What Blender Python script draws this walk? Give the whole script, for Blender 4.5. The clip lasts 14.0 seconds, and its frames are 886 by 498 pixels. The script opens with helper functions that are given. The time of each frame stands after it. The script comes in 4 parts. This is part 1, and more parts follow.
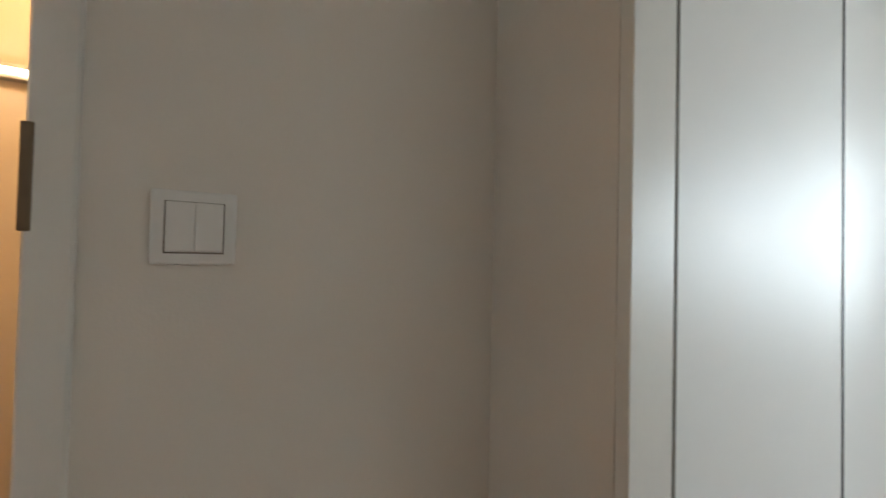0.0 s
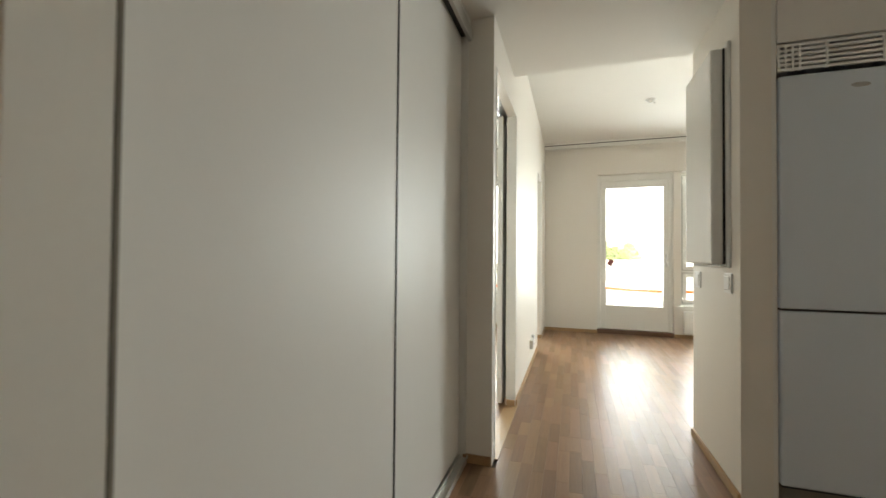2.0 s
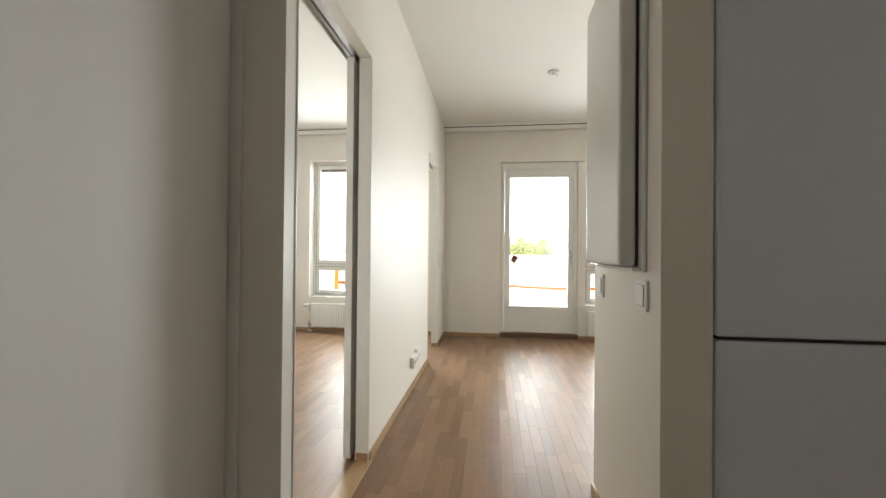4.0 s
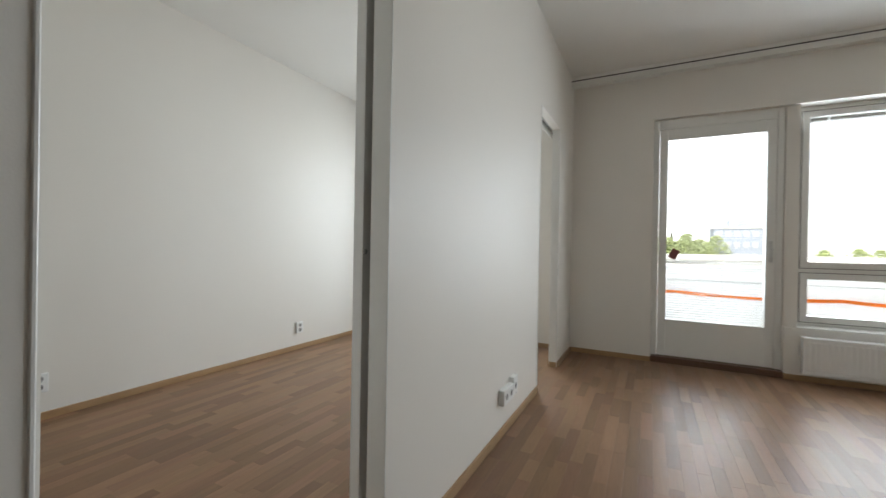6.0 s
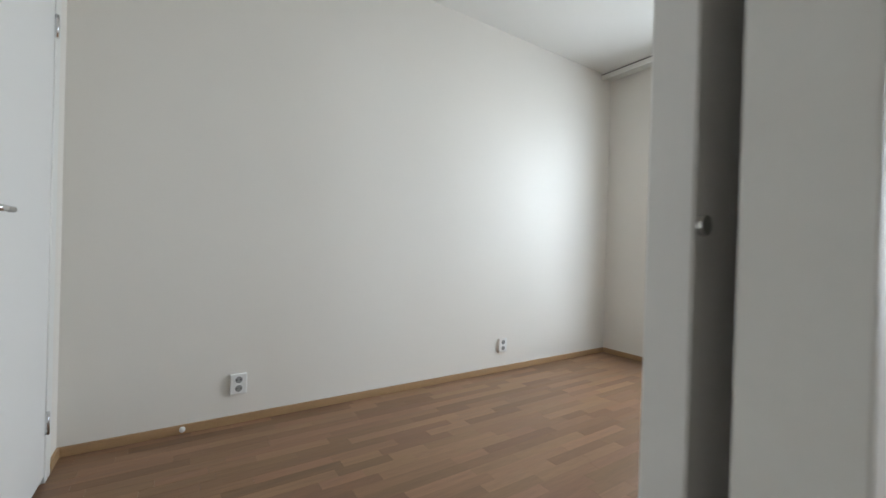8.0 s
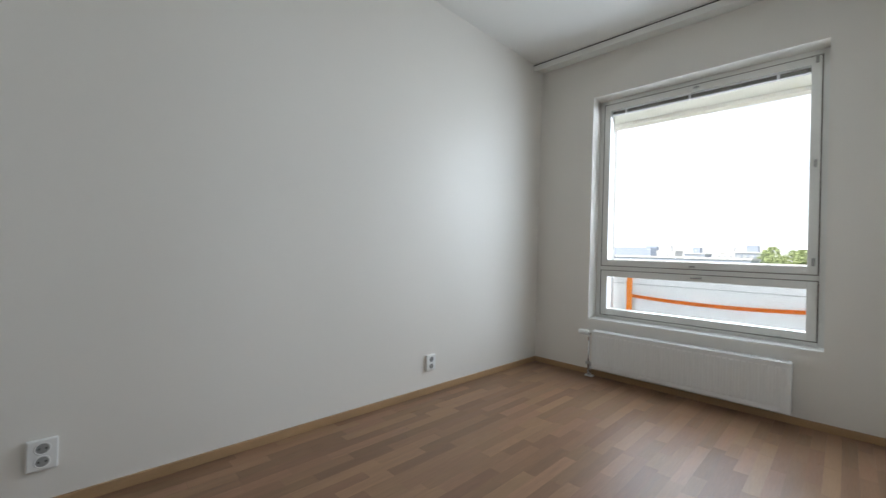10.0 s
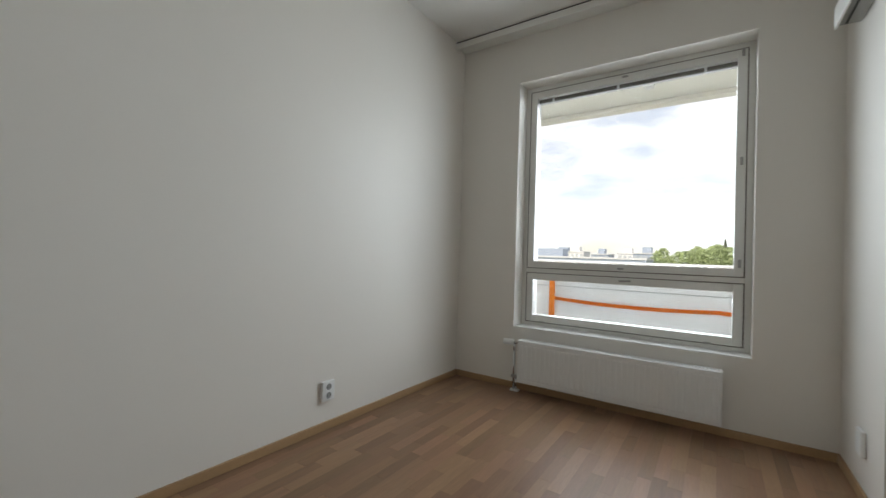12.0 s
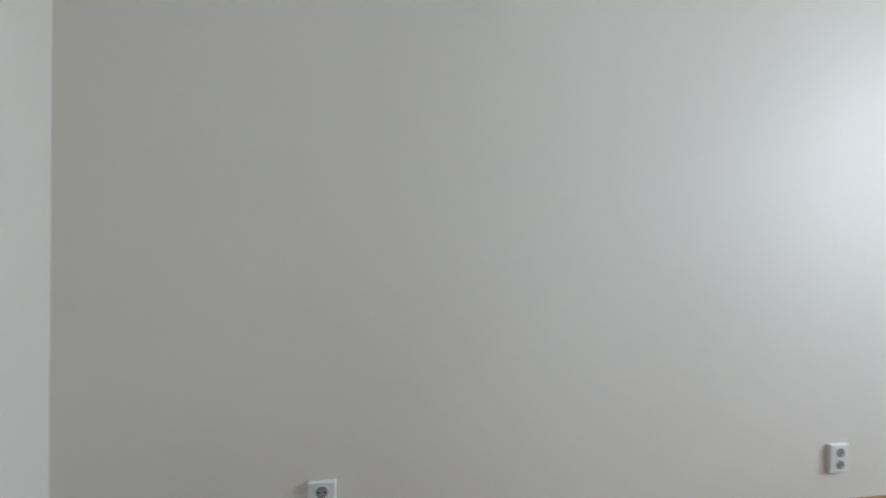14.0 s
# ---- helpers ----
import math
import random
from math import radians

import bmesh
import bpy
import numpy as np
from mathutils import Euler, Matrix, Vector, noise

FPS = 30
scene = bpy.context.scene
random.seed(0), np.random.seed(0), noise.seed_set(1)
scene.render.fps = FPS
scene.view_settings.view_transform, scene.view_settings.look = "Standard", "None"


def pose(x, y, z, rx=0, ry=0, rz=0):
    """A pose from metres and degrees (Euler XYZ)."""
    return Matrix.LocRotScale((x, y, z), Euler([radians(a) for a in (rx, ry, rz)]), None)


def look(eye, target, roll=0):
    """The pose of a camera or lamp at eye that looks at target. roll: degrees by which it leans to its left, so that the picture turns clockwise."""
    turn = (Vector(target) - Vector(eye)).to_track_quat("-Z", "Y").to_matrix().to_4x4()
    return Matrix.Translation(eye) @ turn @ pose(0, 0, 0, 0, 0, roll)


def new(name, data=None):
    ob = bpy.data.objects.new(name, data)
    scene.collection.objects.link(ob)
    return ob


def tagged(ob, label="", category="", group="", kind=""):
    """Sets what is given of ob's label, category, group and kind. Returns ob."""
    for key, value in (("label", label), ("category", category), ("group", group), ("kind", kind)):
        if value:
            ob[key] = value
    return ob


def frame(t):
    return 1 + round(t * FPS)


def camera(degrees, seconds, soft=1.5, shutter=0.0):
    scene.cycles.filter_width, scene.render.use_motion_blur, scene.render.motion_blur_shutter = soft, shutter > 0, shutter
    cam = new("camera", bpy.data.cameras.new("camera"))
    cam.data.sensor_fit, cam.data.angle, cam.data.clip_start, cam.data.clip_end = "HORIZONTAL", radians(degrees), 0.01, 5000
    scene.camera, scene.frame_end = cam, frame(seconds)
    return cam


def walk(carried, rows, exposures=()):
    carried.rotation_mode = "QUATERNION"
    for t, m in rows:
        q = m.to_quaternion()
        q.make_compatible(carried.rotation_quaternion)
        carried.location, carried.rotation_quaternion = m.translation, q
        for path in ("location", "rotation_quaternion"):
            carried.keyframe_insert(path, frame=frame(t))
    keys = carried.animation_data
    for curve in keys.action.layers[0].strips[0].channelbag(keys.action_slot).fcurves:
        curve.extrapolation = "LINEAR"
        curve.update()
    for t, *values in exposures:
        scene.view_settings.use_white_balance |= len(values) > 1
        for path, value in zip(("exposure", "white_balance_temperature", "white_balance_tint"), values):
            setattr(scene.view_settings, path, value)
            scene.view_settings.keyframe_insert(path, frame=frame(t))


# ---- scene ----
# A flat with a hall, a living room and a bedroom. y runs towards the windows, x along the facade.
cam = camera(95.7, 14.0, shutter=0.25)
# seconds, eye, target, roll
PATH = [
    (0, (-0.277, -0.076, 1.036), (-2.002, 0.934, 1.075), 1.3),
    (0.2, (-0.248, -0.062, 1.036), (-1.898, 1.068, 1.075), 1.3),
    (0.5, (-0.222, -0.05, 1.036), (-1.723, 1.272, 1.075), 0.9),
    (1, (-0.219, -0.015, 1.038), (-1.393, 1.604, 1.075), 0.7),
    (1.5, (-0.168, 0.042, 1.065), (-1.03, 1.846, 1.102), 0.5),
    (2, (-0.11, 0.147, 1.054), (-0.725, 2.049, 1.089), 0.5),
    (2.5, (-0.038, 0.339, 1.049), (-0.466, 2.292, 1.08), 0.6),
    (3, (0.021, 0.57, 1.066), (-0.261, 2.55, 1.087), 0.5),
    (3.2, (0.041, 0.672, 1.08), (-0.194, 2.658, 1.097), 0.5),
    (5.3, (0.237, 1.682, 1.005), (-0.222, 3.629, 1.016), 0.7),
    (5.5, (0.24, 1.793, 0.998), (-0.345, 3.706, 1.002), 0.9),
    (6, (0.21, 2.057, 1.007), (-0.708, 3.834, 1.0), 1.0),
    (6.5, (0.143, 2.27, 0.996), (-1.12, 3.82, 0.974), 1.2),
    (7, (-0.024, 2.467, 0.987), (-1.583, 3.72, 0.964), 1.2),
    (7.1, (-0.067, 2.508, 0.984), (-1.674, 3.698, 0.957), 1.3),
    (7.2, (-0.106, 2.535, 0.982), (-1.757, 3.664, 0.954), 1.2),
    (9.3, (-0.858, 2.966, 0.953), (-2.528, 4.068, 0.963), 2.0),
    (9.5, (-0.87, 2.974, 0.974), (-2.466, 4.18, 0.979), 1.9),
    (10, (-0.838, 3.018, 0.964), (-2.258, 4.426, 0.978), 1.7),
    (10.5, (-0.825, 3.146, 0.958), (-2.084, 4.7, 0.973), 1.6),
    (11, (-0.857, 3.34, 0.956), (-2.003, 4.979, 0.979), 1.5),
    (11.5, (-0.928, 3.447, 0.962), (-2.028, 5.117, 0.99), 1.6),
    (12, (-1.092, 3.444, 0.969), (-2.224, 5.092, 0.996), 1.8),
    (12.5, (-1.326, 3.324, 0.949), (-2.653, 4.821, 0.971), 2.0),
    (13, (-1.487, 3.219, 0.942), (-3.092, 4.412, 0.961), 2.1),
    (13.5, (-1.549, 3.131, 0.915), (-3.363, 3.97, 0.977), 1.7),
    (14, (-1.626, 3.168, 0.985), (-3.597, 3.507, 0.941), 1.6),
]
# seconds, stops, kelvin, tint
EXPOSURES = [(0.0, 2.45, 6850, 5), (0.5, 2.45, 7650, 5), (1.0, 1.95, 7900, 6), (1.5, 1.75, 8350, 6), (2.0, 1.85, 8250, 6),
             (3.0, 1.7, 8000, 7), (5.3, 1.3, 7500, 11), (6.0, 0.75, 7150, 10), (6.5, 0.9, 7000, 10), (7.2, 1.05, 6900, 10),
             (9.3, 0.5, 6750, 10), (10.0, 0.45, 6700, 10), (10.5, 0.3, 7000, 10), (11.0, 0.2, 7450, 9), (11.5, 0.05, 7550, 9),
             (12.0, 0.05, 7150, 10), (12.5, 0.1, 6800, 10), (13.0, 0.1, 6700, 10), (13.5, 0.57, 6750, 10), (14.0, 0.67, 6700, 10)]
walk(cam, [(t, look(eye, target, roll)) for t, eye, target, roll in PATH], EXPOSURES)

# ---- light ----
SUN_ELEV, SUN_AZ = 42.0, 200.0   # the sun stands behind the house
world = bpy.data.worlds.new("world")
scene.world = world
world.use_nodes = True


def build_sky():
    nt = world.node_tree
    nt.nodes.clear()
    out = nt.nodes.new("ShaderNodeOutputWorld")
    bg = nt.nodes.new("ShaderNodeBackground")
    sky = nt.nodes.new("ShaderNodeTexSky")
    sky.sky_type = 'NISHITA'
    sky.sun_disc = False
    sky.sun_elevation = radians(SUN_ELEV)
    sky.sun_rotation = radians(SUN_AZ)
    co = nt.nodes.new("ShaderNodeTexCoord")
    mp = nt.nodes.new("ShaderNodeMapping")
    mp.inputs["Scale"].default_value = (2.2, 2.2, 7.0)
    nz = nt.nodes.new("ShaderNodeTexNoise")
    nz.inputs["Scale"].default_value = 2.3
    nz.inputs["Detail"].default_value = 7.0
    nz.inputs["Roughness"].default_value = 0.55
    ramp = nt.nodes.new("ShaderNodeValToRGB")
    ramp.color_ramp.elements[0].position = 0.36
    ramp.color_ramp.elements[1].position = 0.62
    ramp.color_ramp.elements[0].color = (0.46, 0.46, 0.46, 1)
    mix = nt.nodes.new("ShaderNodeMix")
    mix.data_type = 'RGBA'
    mix.inputs[7].default_value = (8.2, 8.6, 9.3, 1)
    nt.links.new(co.outputs["Generated"], mp.inputs["Vector"])
    nt.links.new(mp.outputs["Vector"], nz.inputs["Vector"])
    nt.links.new(nz.outputs["Fac"], ramp.inputs["Fac"])
    nt.links.new(ramp.outputs["Color"], mix.inputs[0])
    nt.links.new(sky.outputs["Color"], mix.inputs[6])
    nt.links.new(mix.outputs[2], bg.inputs["Color"])
    bg.inputs["Strength"].default_value = 0.15
    nt.links.new(bg.outputs["Background"], out.inputs["Surface"])


build_sky()


def add_lamp(name, kind, m, energy, color=(1, 1, 1), **kw):
    data = bpy.data.lights.new(name, kind)
    data.energy, data.color = energy, color
    if kind == 'SUN':
        data.angle = kw["angle"]
    if kind == 'AREA':
        data.shape, data.size, data.size_y = 'RECTANGLE', kw["w"], kw["h"]
        data.spread = radians(162)
    if kind == 'POINT':
        data.shadow_soft_size = kw["r"]
    ob = new(name, data)
    ob.matrix_world = m
    return ob


add_lamp("sun", 'SUN', look((-20 * math.sin(radians(SUN_AZ)) * -1, 20 * math.cos(radians(SUN_AZ)), 18), (0, 0, 0)), 4.5, (1, 0.95, 0.88), angle=radians(0.6))
# skylight in the window openings
add_lamp("window_light_bedroom", 'AREA', look((-1.65, 6.75, 1.42), (-1.65, 5.0, 0.66)), 40, (0.70, 0.84, 1.0), w=1.35, h=1.7)
add_lamp("window_light_living", 'AREA', look((2.05, 6.75, 1.42), (2.05, 5.0, 0.66)), 50, (0.70, 0.84, 1.0), w=1.6, h=1.7)
add_lamp("window_light_door", 'AREA', look((0.70, 6.75, 1.30), (0.70, 5.0, 0.54)), 18, (0.70, 0.84, 1.0), w=0.75, h=1.65)
# the bathroom's own lamp
add_lamp("bathroom_lamp_light", 'POINT', pose(-1.7, -0.7, 2.2), 4.5, (1.0, 0.55, 0.25), r=0.08)


# ---- materials ----
def node_mat(name, color, rough=0.5, metal=0.0, var=0.04, scale=6.0, bump=0.0, bump_scale=120.0, coat=0.0, stretch=(1, 1, 1), per_object=0.0, per_island=0.0, rough_var=0.06, spec=0.5):
    """A procedural surface: base colour varied at two scales, fine relief, uneven gloss."""
    m = bpy.data.materials.new(name)
    m.use_nodes = True
    nt = m.node_tree
    b = nt.nodes["Principled BSDF"]
    b.inputs["Metallic"].default_value = metal
    b.inputs["Coat Weight"].default_value = coat
    b.inputs["Coat Roughness"].default_value = 0.18
    b.inputs["Specular IOR Level"].default_value = spec
    co = nt.nodes.new("ShaderNodeTexCoord")
    mp = nt.nodes.new("ShaderNodeMapping")
    mp.inputs["Scale"].default_value = stretch
    nt.links.new(co.outputs["Object"], mp.inputs["Vector"])
    big = nt.nodes.new("ShaderNodeTexNoise")
    big.inputs["Scale"].default_value = scale
    big.inputs["Detail"].default_value = 3
    fine = nt.nodes.new("ShaderNodeTexNoise")
    fine.inputs["Scale"].default_value = bump_scale
    fine.inputs["Detail"].default_value = 4
    for n in (big, fine):
        nt.links.new(mp.outputs["Vector"], n.inputs["Vector"])
    add = nt.nodes.new("ShaderNodeMath")
    add.operation = 'ADD'
    nt.links.new(big.outputs["Fac"], add.inputs[0])
    nt.links.new(fine.outputs["Fac"], add.inputs[1])
    val = nt.nodes.new("ShaderNodeMapRange")
    val.inputs["From Min"].default_value, val.inputs["From Max"].default_value = 0.6, 1.4
    val.inputs["To Min"].default_value, val.inputs["To Max"].default_value = 1 - var, 1 + var
    nt.links.new(add.outputs[0], val.inputs["Value"])
    hsv = nt.nodes.new("ShaderNodeHueSaturation")
    hsv.inputs["Color"].default_value = (*color, 1)
    last = val.outputs["Result"]
    if per_object or per_island:
        if per_object:
            info = nt.nodes.new("ShaderNodeObjectInfo")
            rnd, amount = info.outputs["Random"], per_object
        else:
            info = nt.nodes.new("ShaderNodeNewGeometry")
            rnd, amount = info.outputs["Random Per Island"], per_island
        mr = nt.nodes.new("ShaderNodeMapRange")
        mr.inputs["To Min"].default_value, mr.inputs["To Max"].default_value = 1 - amount, 1 + amount
        nt.links.new(rnd, mr.inputs["Value"])
        mul = nt.nodes.new("ShaderNodeMath")
        mul.operation = 'MULTIPLY'
        nt.links.new(last, mul.inputs[0])
        nt.links.new(mr.outputs["Result"], mul.inputs[1])
        last = mul.outputs[0]
        # the grain starts elsewhere on every piece
        off = nt.nodes.new("ShaderNodeMath")
        off.operation = 'MULTIPLY'
        off.inputs[1].default_value = 37.0
        comb = nt.nodes.new("ShaderNodeCombineXYZ")
        nt.links.new(rnd, off.inputs[0])
        nt.links.new(off.outputs[0], comb.inputs["X"])
        nt.links.new(off.outputs[0], comb.inputs["Y"])
        nt.links.new(comb.outputs["Vector"], mp.inputs["Location"])
        hue = nt.nodes.new("ShaderNodeMapRange")
        hue.inputs["To Min"].default_value, hue.inputs["To Max"].default_value = 0.494, 0.506
        fr = nt.nodes.new("ShaderNodeMath")
        fr.operation = 'FRACT'
        nt.links.new(off.outputs[0], fr.inputs[0])
        nt.links.new(fr.outputs[0], hue.inputs["Value"])
        nt.links.new(hue.outputs["Result"], hsv.inputs["Hue"])
    nt.links.new(last, hsv.inputs["Value"])
    nt.links.new(hsv.outputs["Color"], b.inputs["Base Color"])
    rr = nt.nodes.new("ShaderNodeMapRange")
    rr.inputs["From Min"].default_value, rr.inputs["From Max"].default_value = 0.3, 0.7
    rr.inputs["To Min"].default_value, rr.inputs["To Max"].default_value = max(0.02, rough - rough_var), min(1, rough + rough_var)
    nt.links.new(big.outputs["Fac"], rr.inputs["Value"])
    nt.links.new(rr.outputs["Result"], b.inputs["Roughness"])
    if bump:
        bp = nt.nodes.new("ShaderNodeBump")
        bp.inputs["Strength"].default_value = bump
        bp.inputs["Distance"].default_value = 0.002
        nt.links.new(fine.outputs["Fac"], bp.inputs["Height"])
        nt.links.new(bp.outputs["Normal"], b.inputs["Normal"])
    return m


def glass_mat(name, tint=(1, 1, 1)):
    m = bpy.data.materials.new(name)
    m.use_nodes = True
    nt = m.node_tree
    nt.nodes.clear()
    out = nt.nodes.new("ShaderNodeOutputMaterial")
    tr = nt.nodes.new("ShaderNodeBsdfTransparent")
    tr.inputs["Color"].default_value = (*tint, 1)
    gl = nt.nodes.new("ShaderNodeBsdfGlossy")
    gl.inputs["Roughness"].default_value = 0.02
    fr = nt.nodes.new("ShaderNodeFresnel")
    fr.inputs["IOR"].default_value = 1.3
    mix = nt.nodes.new("ShaderNodeMixShader")
    nt.links.new(fr.outputs["Fac"], mix.inputs["Fac"])
    nt.links.new(tr.outputs["BSDF"], mix.inputs[1])
    nt.links.new(gl.outputs["BSDF"], mix.inputs[2])
    nt.links.new(mix.outputs["Shader"], out.inputs["Surface"])
    return m


PAINT = node_mat("wall_paint", (0.80, 0.763, 0.705), 0.49, var=0.012, scale=1.5, bump=0.10, bump_scale=260, rough_var=0.04, spec=0.30)
CEIL = node_mat("ceiling_paint", (0.80, 0.785, 0.745), 0.85, var=0.015, scale=2.0, bump=0.12, bump_scale=300)
GLOSS = node_mat("lacquered_board", (0.80, 0.79, 0.765), 0.52, var=0.008, scale=2.0, rough_var=0.02, spec=0.33)
FRAME = node_mat("painted_frame", (0.78, 0.77, 0.73), 0.38, var=0.015, scale=8, bump=0.03, bump_scale=80)
METALW = node_mat("white_enamel", (0.80, 0.80, 0.78), 0.34, var=0.006, scale=3, rough_var=0.02)
ENAMEL = node_mat("glossy_white_enamel", (0.78, 0.78, 0.76), 0.17, var=0.006, scale=3, rough_var=0.02)
PLASTIC = node_mat("white_plastic", (0.82, 0.82, 0.80), 0.32, var=0.01, scale=20)
ALU = node_mat("brushed_aluminium", (0.62, 0.61, 0.58), 0.35, metal=0.9, var=0.03, scale=10, stretch=(1, 1, 0.05))
CHROME = node_mat("chrome", (0.75, 0.75, 0.76), 0.14, metal=1.0, var=0.01)
STEEL = node_mat("worn_steel", (0.40, 0.39, 0.37), 0.38, metal=0.9, var=0.05, scale=40)
BRASS = node_mat("dark_strike_plate", (0.20, 0.15, 0.10), 0.40, metal=0.7, var=0.05)
# rubber and dark profiles, also near-black fill for shaded gaps and holes
DARK = node_mat("dark_rubber_and_shade", (0.03, 0.028, 0.025), 0.6, var=0.05)
PULL_WELL = node_mat("matt_black_recess", (0.015, 0.014, 0.013), 0.9, var=0.05, spec=0.03)
# real seals and plinth, also strips coloured as shaded gaps
SLOT = node_mat("grey_seal_and_shade", (0.20, 0.18, 0.15), 0.7, var=0.05)
BLIND = node_mat("blind_slats", (0.55, 0.55, 0.55), 0.45, var=0.03)
FRIDGE = node_mat("fridge_enamel", (0.66, 0.73, 0.81), 0.36, var=0.010, scale=4, bump=0.02, bump_scale=220, rough_var=0.03)
OAK_KW = dict(spec=0.20, rough=0.37, var=0.16, scale=4.0, bump=0.03, bump_scale=26.0, stretch=(9, 0.45, 1), rough_var=0.07)
OAK = node_mat("oak_strip", (0.256, 0.148, 0.087), per_object=0.22, **OAK_KW)
OAK_FAR = node_mat("oak_strip_joined", (0.256, 0.148, 0.087), per_island=0.22, **OAK_KW)
OAK_TRIM = node_mat("oak_trim", (0.40, 0.25, 0.13), 0.42, var=0.12, scale=6, bump=0.08, bump_scale=60, stretch=(1, 1, 6))
OAK_DARK = node_mat("oak_threshold", (0.12, 0.060, 0.035), 0.45, var=0.12, scale=6, bump=0.08, bump_scale=60)
UNDER = node_mat("subfloor", (0.10, 0.065, 0.04), 0.8, var=0.1)
GLASS = glass_mat("window_glass")
TILE = node_mat("bathroom_tile", (0.72, 0.66, 0.58), 0.2, var=0.02, scale=3)
ORANGE = node_mat("orange_plastic_tape", (1.0, 0.27, 0.02), 0.45, var=0.06, scale=12)
PARAPET = node_mat("white_parapet_panel", (0.90, 0.91, 0.92), 0.5, var=0.03, scale=3, bump=0.05)
CONCRETE = node_mat("pale_concrete", (0.52, 0.52, 0.50), 0.8, var=0.08, scale=3, bump=0.2, bump_scale=40)
SOFFIT = node_mat("cream_soffit_board", (0.86, 0.83, 0.76), 0.6, var=0.03, scale=3, bump=0.03)
RED = node_mat("maroon_sticker", (0.20, 0.05, 0.05), 0.5, var=0.1)
SILLM = node_mat("grey_sheet_metal", (0.42, 0.43, 0.45), 0.6, var=0.04, scale=5)
GROUND = node_mat("far_ground", (0.20, 0.22, 0.16), 0.95, var=0.2, scale=0.05, bump_scale=0.6)
LEAF = node_mat("spring_leaves", (0.30, 0.37, 0.17), 0.7, var=0.3, scale=0.4, bump_scale=3.0)
BARK = node_mat("bark", (0.12, 0.09, 0.07), 0.9, var=0.2, scale=3)
ROOFM = node_mat("pale_roof_felt", (0.55, 0.56, 0.57), 0.8, var=0.06, scale=0.4, bump_scale=5)
FACADE_W = node_mat("white_facade", (0.68, 0.68, 0.67), 0.7, var=0.05, scale=0.3, bump_scale=4)
FACADE_B = node_mat("blue_grey_facade", (0.27, 0.32, 0.40), 0.5, var=0.06, scale=0.3, bump_scale=4)
PANE_DARK = node_mat("far_window_pane", (0.40, 0.43, 0.46), 0.3, var=0.1, scale=1)


# ---- building helpers ----
def bm_box(x0, y0, z0, x1, y1, z1, bevel=0.0, seg=1, bm=None):
    bm = bm or bmesh.new()
    vs = [bm.verts.new((x, y, z)) for x in (x0, x1) for y in (y0, y1) for z in (z0, z1)]
    fs = [bm.faces.new([vs[i] for i in f]) for f in ((0, 1, 3, 2), (4, 6, 7, 5), (0, 4, 5, 1), (2, 3, 7, 6), (0, 2, 6, 4), (1, 5, 7, 3))]
    if bevel:
        edges = list({e for f in fs for e in f.edges})
        bmesh.ops.bevel(bm, geom=edges, offset=bevel, segments=seg, affect='EDGES', profile=0.6)
    return bm


def bm_cyl(p, q, r, n=16, bm=None, r2=None):
    bm = bm or bmesh.new()
    p, q = Vector(p), Vector(q)
    m = Matrix.Translation((p + q) / 2) @ (q - p).to_track_quat("Z", "Y").to_matrix().to_4x4()
    bmesh.ops.create_cone(bm, cap_ends=True, segments=n, radius1=r, radius2=r if r2 is None else r2, depth=(q - p).length, matrix=m)
    return bm


def bm_tube(points, r, n=10, bm=None):
    bm = bm or bmesh.new()
    for a, b in zip(points[:-1], points[1:]):
        bm_cyl(a, b, r, n, bm)
    for p in points[1:-1]:
        bmesh.ops.create_uvsphere(bm, u_segments=n, v_segments=6, radius=r, matrix=Matrix.Translation(p))
    return bm


def mesh_of(name, bm, mat, smooth=False):
    bmesh.ops.recalc_face_normals(bm, faces=bm.faces)
    me = bpy.data.meshes.new(name)
    bm.to_mesh(me)
    bm.free()
    me.materials.append(mat)
    if smooth:
        for p in me.polygons:
            p.use_smooth = True
    return me


def part(name, bm, mat, parent=None, label="", smooth=False):
    ob = new(name, mesh_of(name, bm, mat, smooth))
    ob.parent = parent
    return tagged(ob, label)


def thing(name, label, category, at=(0, 0, 0), rz=0, group="", kind=""):
    ob = new(name)
    ob.matrix_world = pose(*at, 0, 0, rz)
    return tagged(ob, label, category, group, kind)


def structure(name, bm, mat, label, category):
    return tagged(part(name, bm, mat), label, category, kind="structure")


# ---- plan ----
FZ = -0.022                     # floor level
XW, XE = -2.875, 3.55          # bedroom's west wall, living room's east wall
XP0, XP1 = -0.565, -0.503      # partition between bedroom and living room
YF, YFO = 6.285, 6.63          # facade, inside and outside
YB = 2.305                     # bedroom's back wall
YS = -1.45
HC, HH = 2.697, 2.315          # ceilings: rooms, hall
A0, A1, AH = 2.272, 3.075, 2.075   # opening by the hall
B0, B1, BH = 4.945, 5.63, 2.055    # opening by the facade
WX0, WX1, WZ0, WZ1 = -2.37, -0.926, 0.434, 2.303   # bedroom window's opening
DX0, DX1 = 0.225, 1.20         # balcony door's opening
LX1 = 2.86                     # living window's far side
LH = 2.235
PX = 1.29                      # living window begins

wall_white = "smooth off-white painted wall"
structure("wall_west", bm_box(XW - 0.15, YB - 0.15, FZ, XW, YFO, HC), PAINT, wall_white + " of the bedroom, lit from the window", "wall")
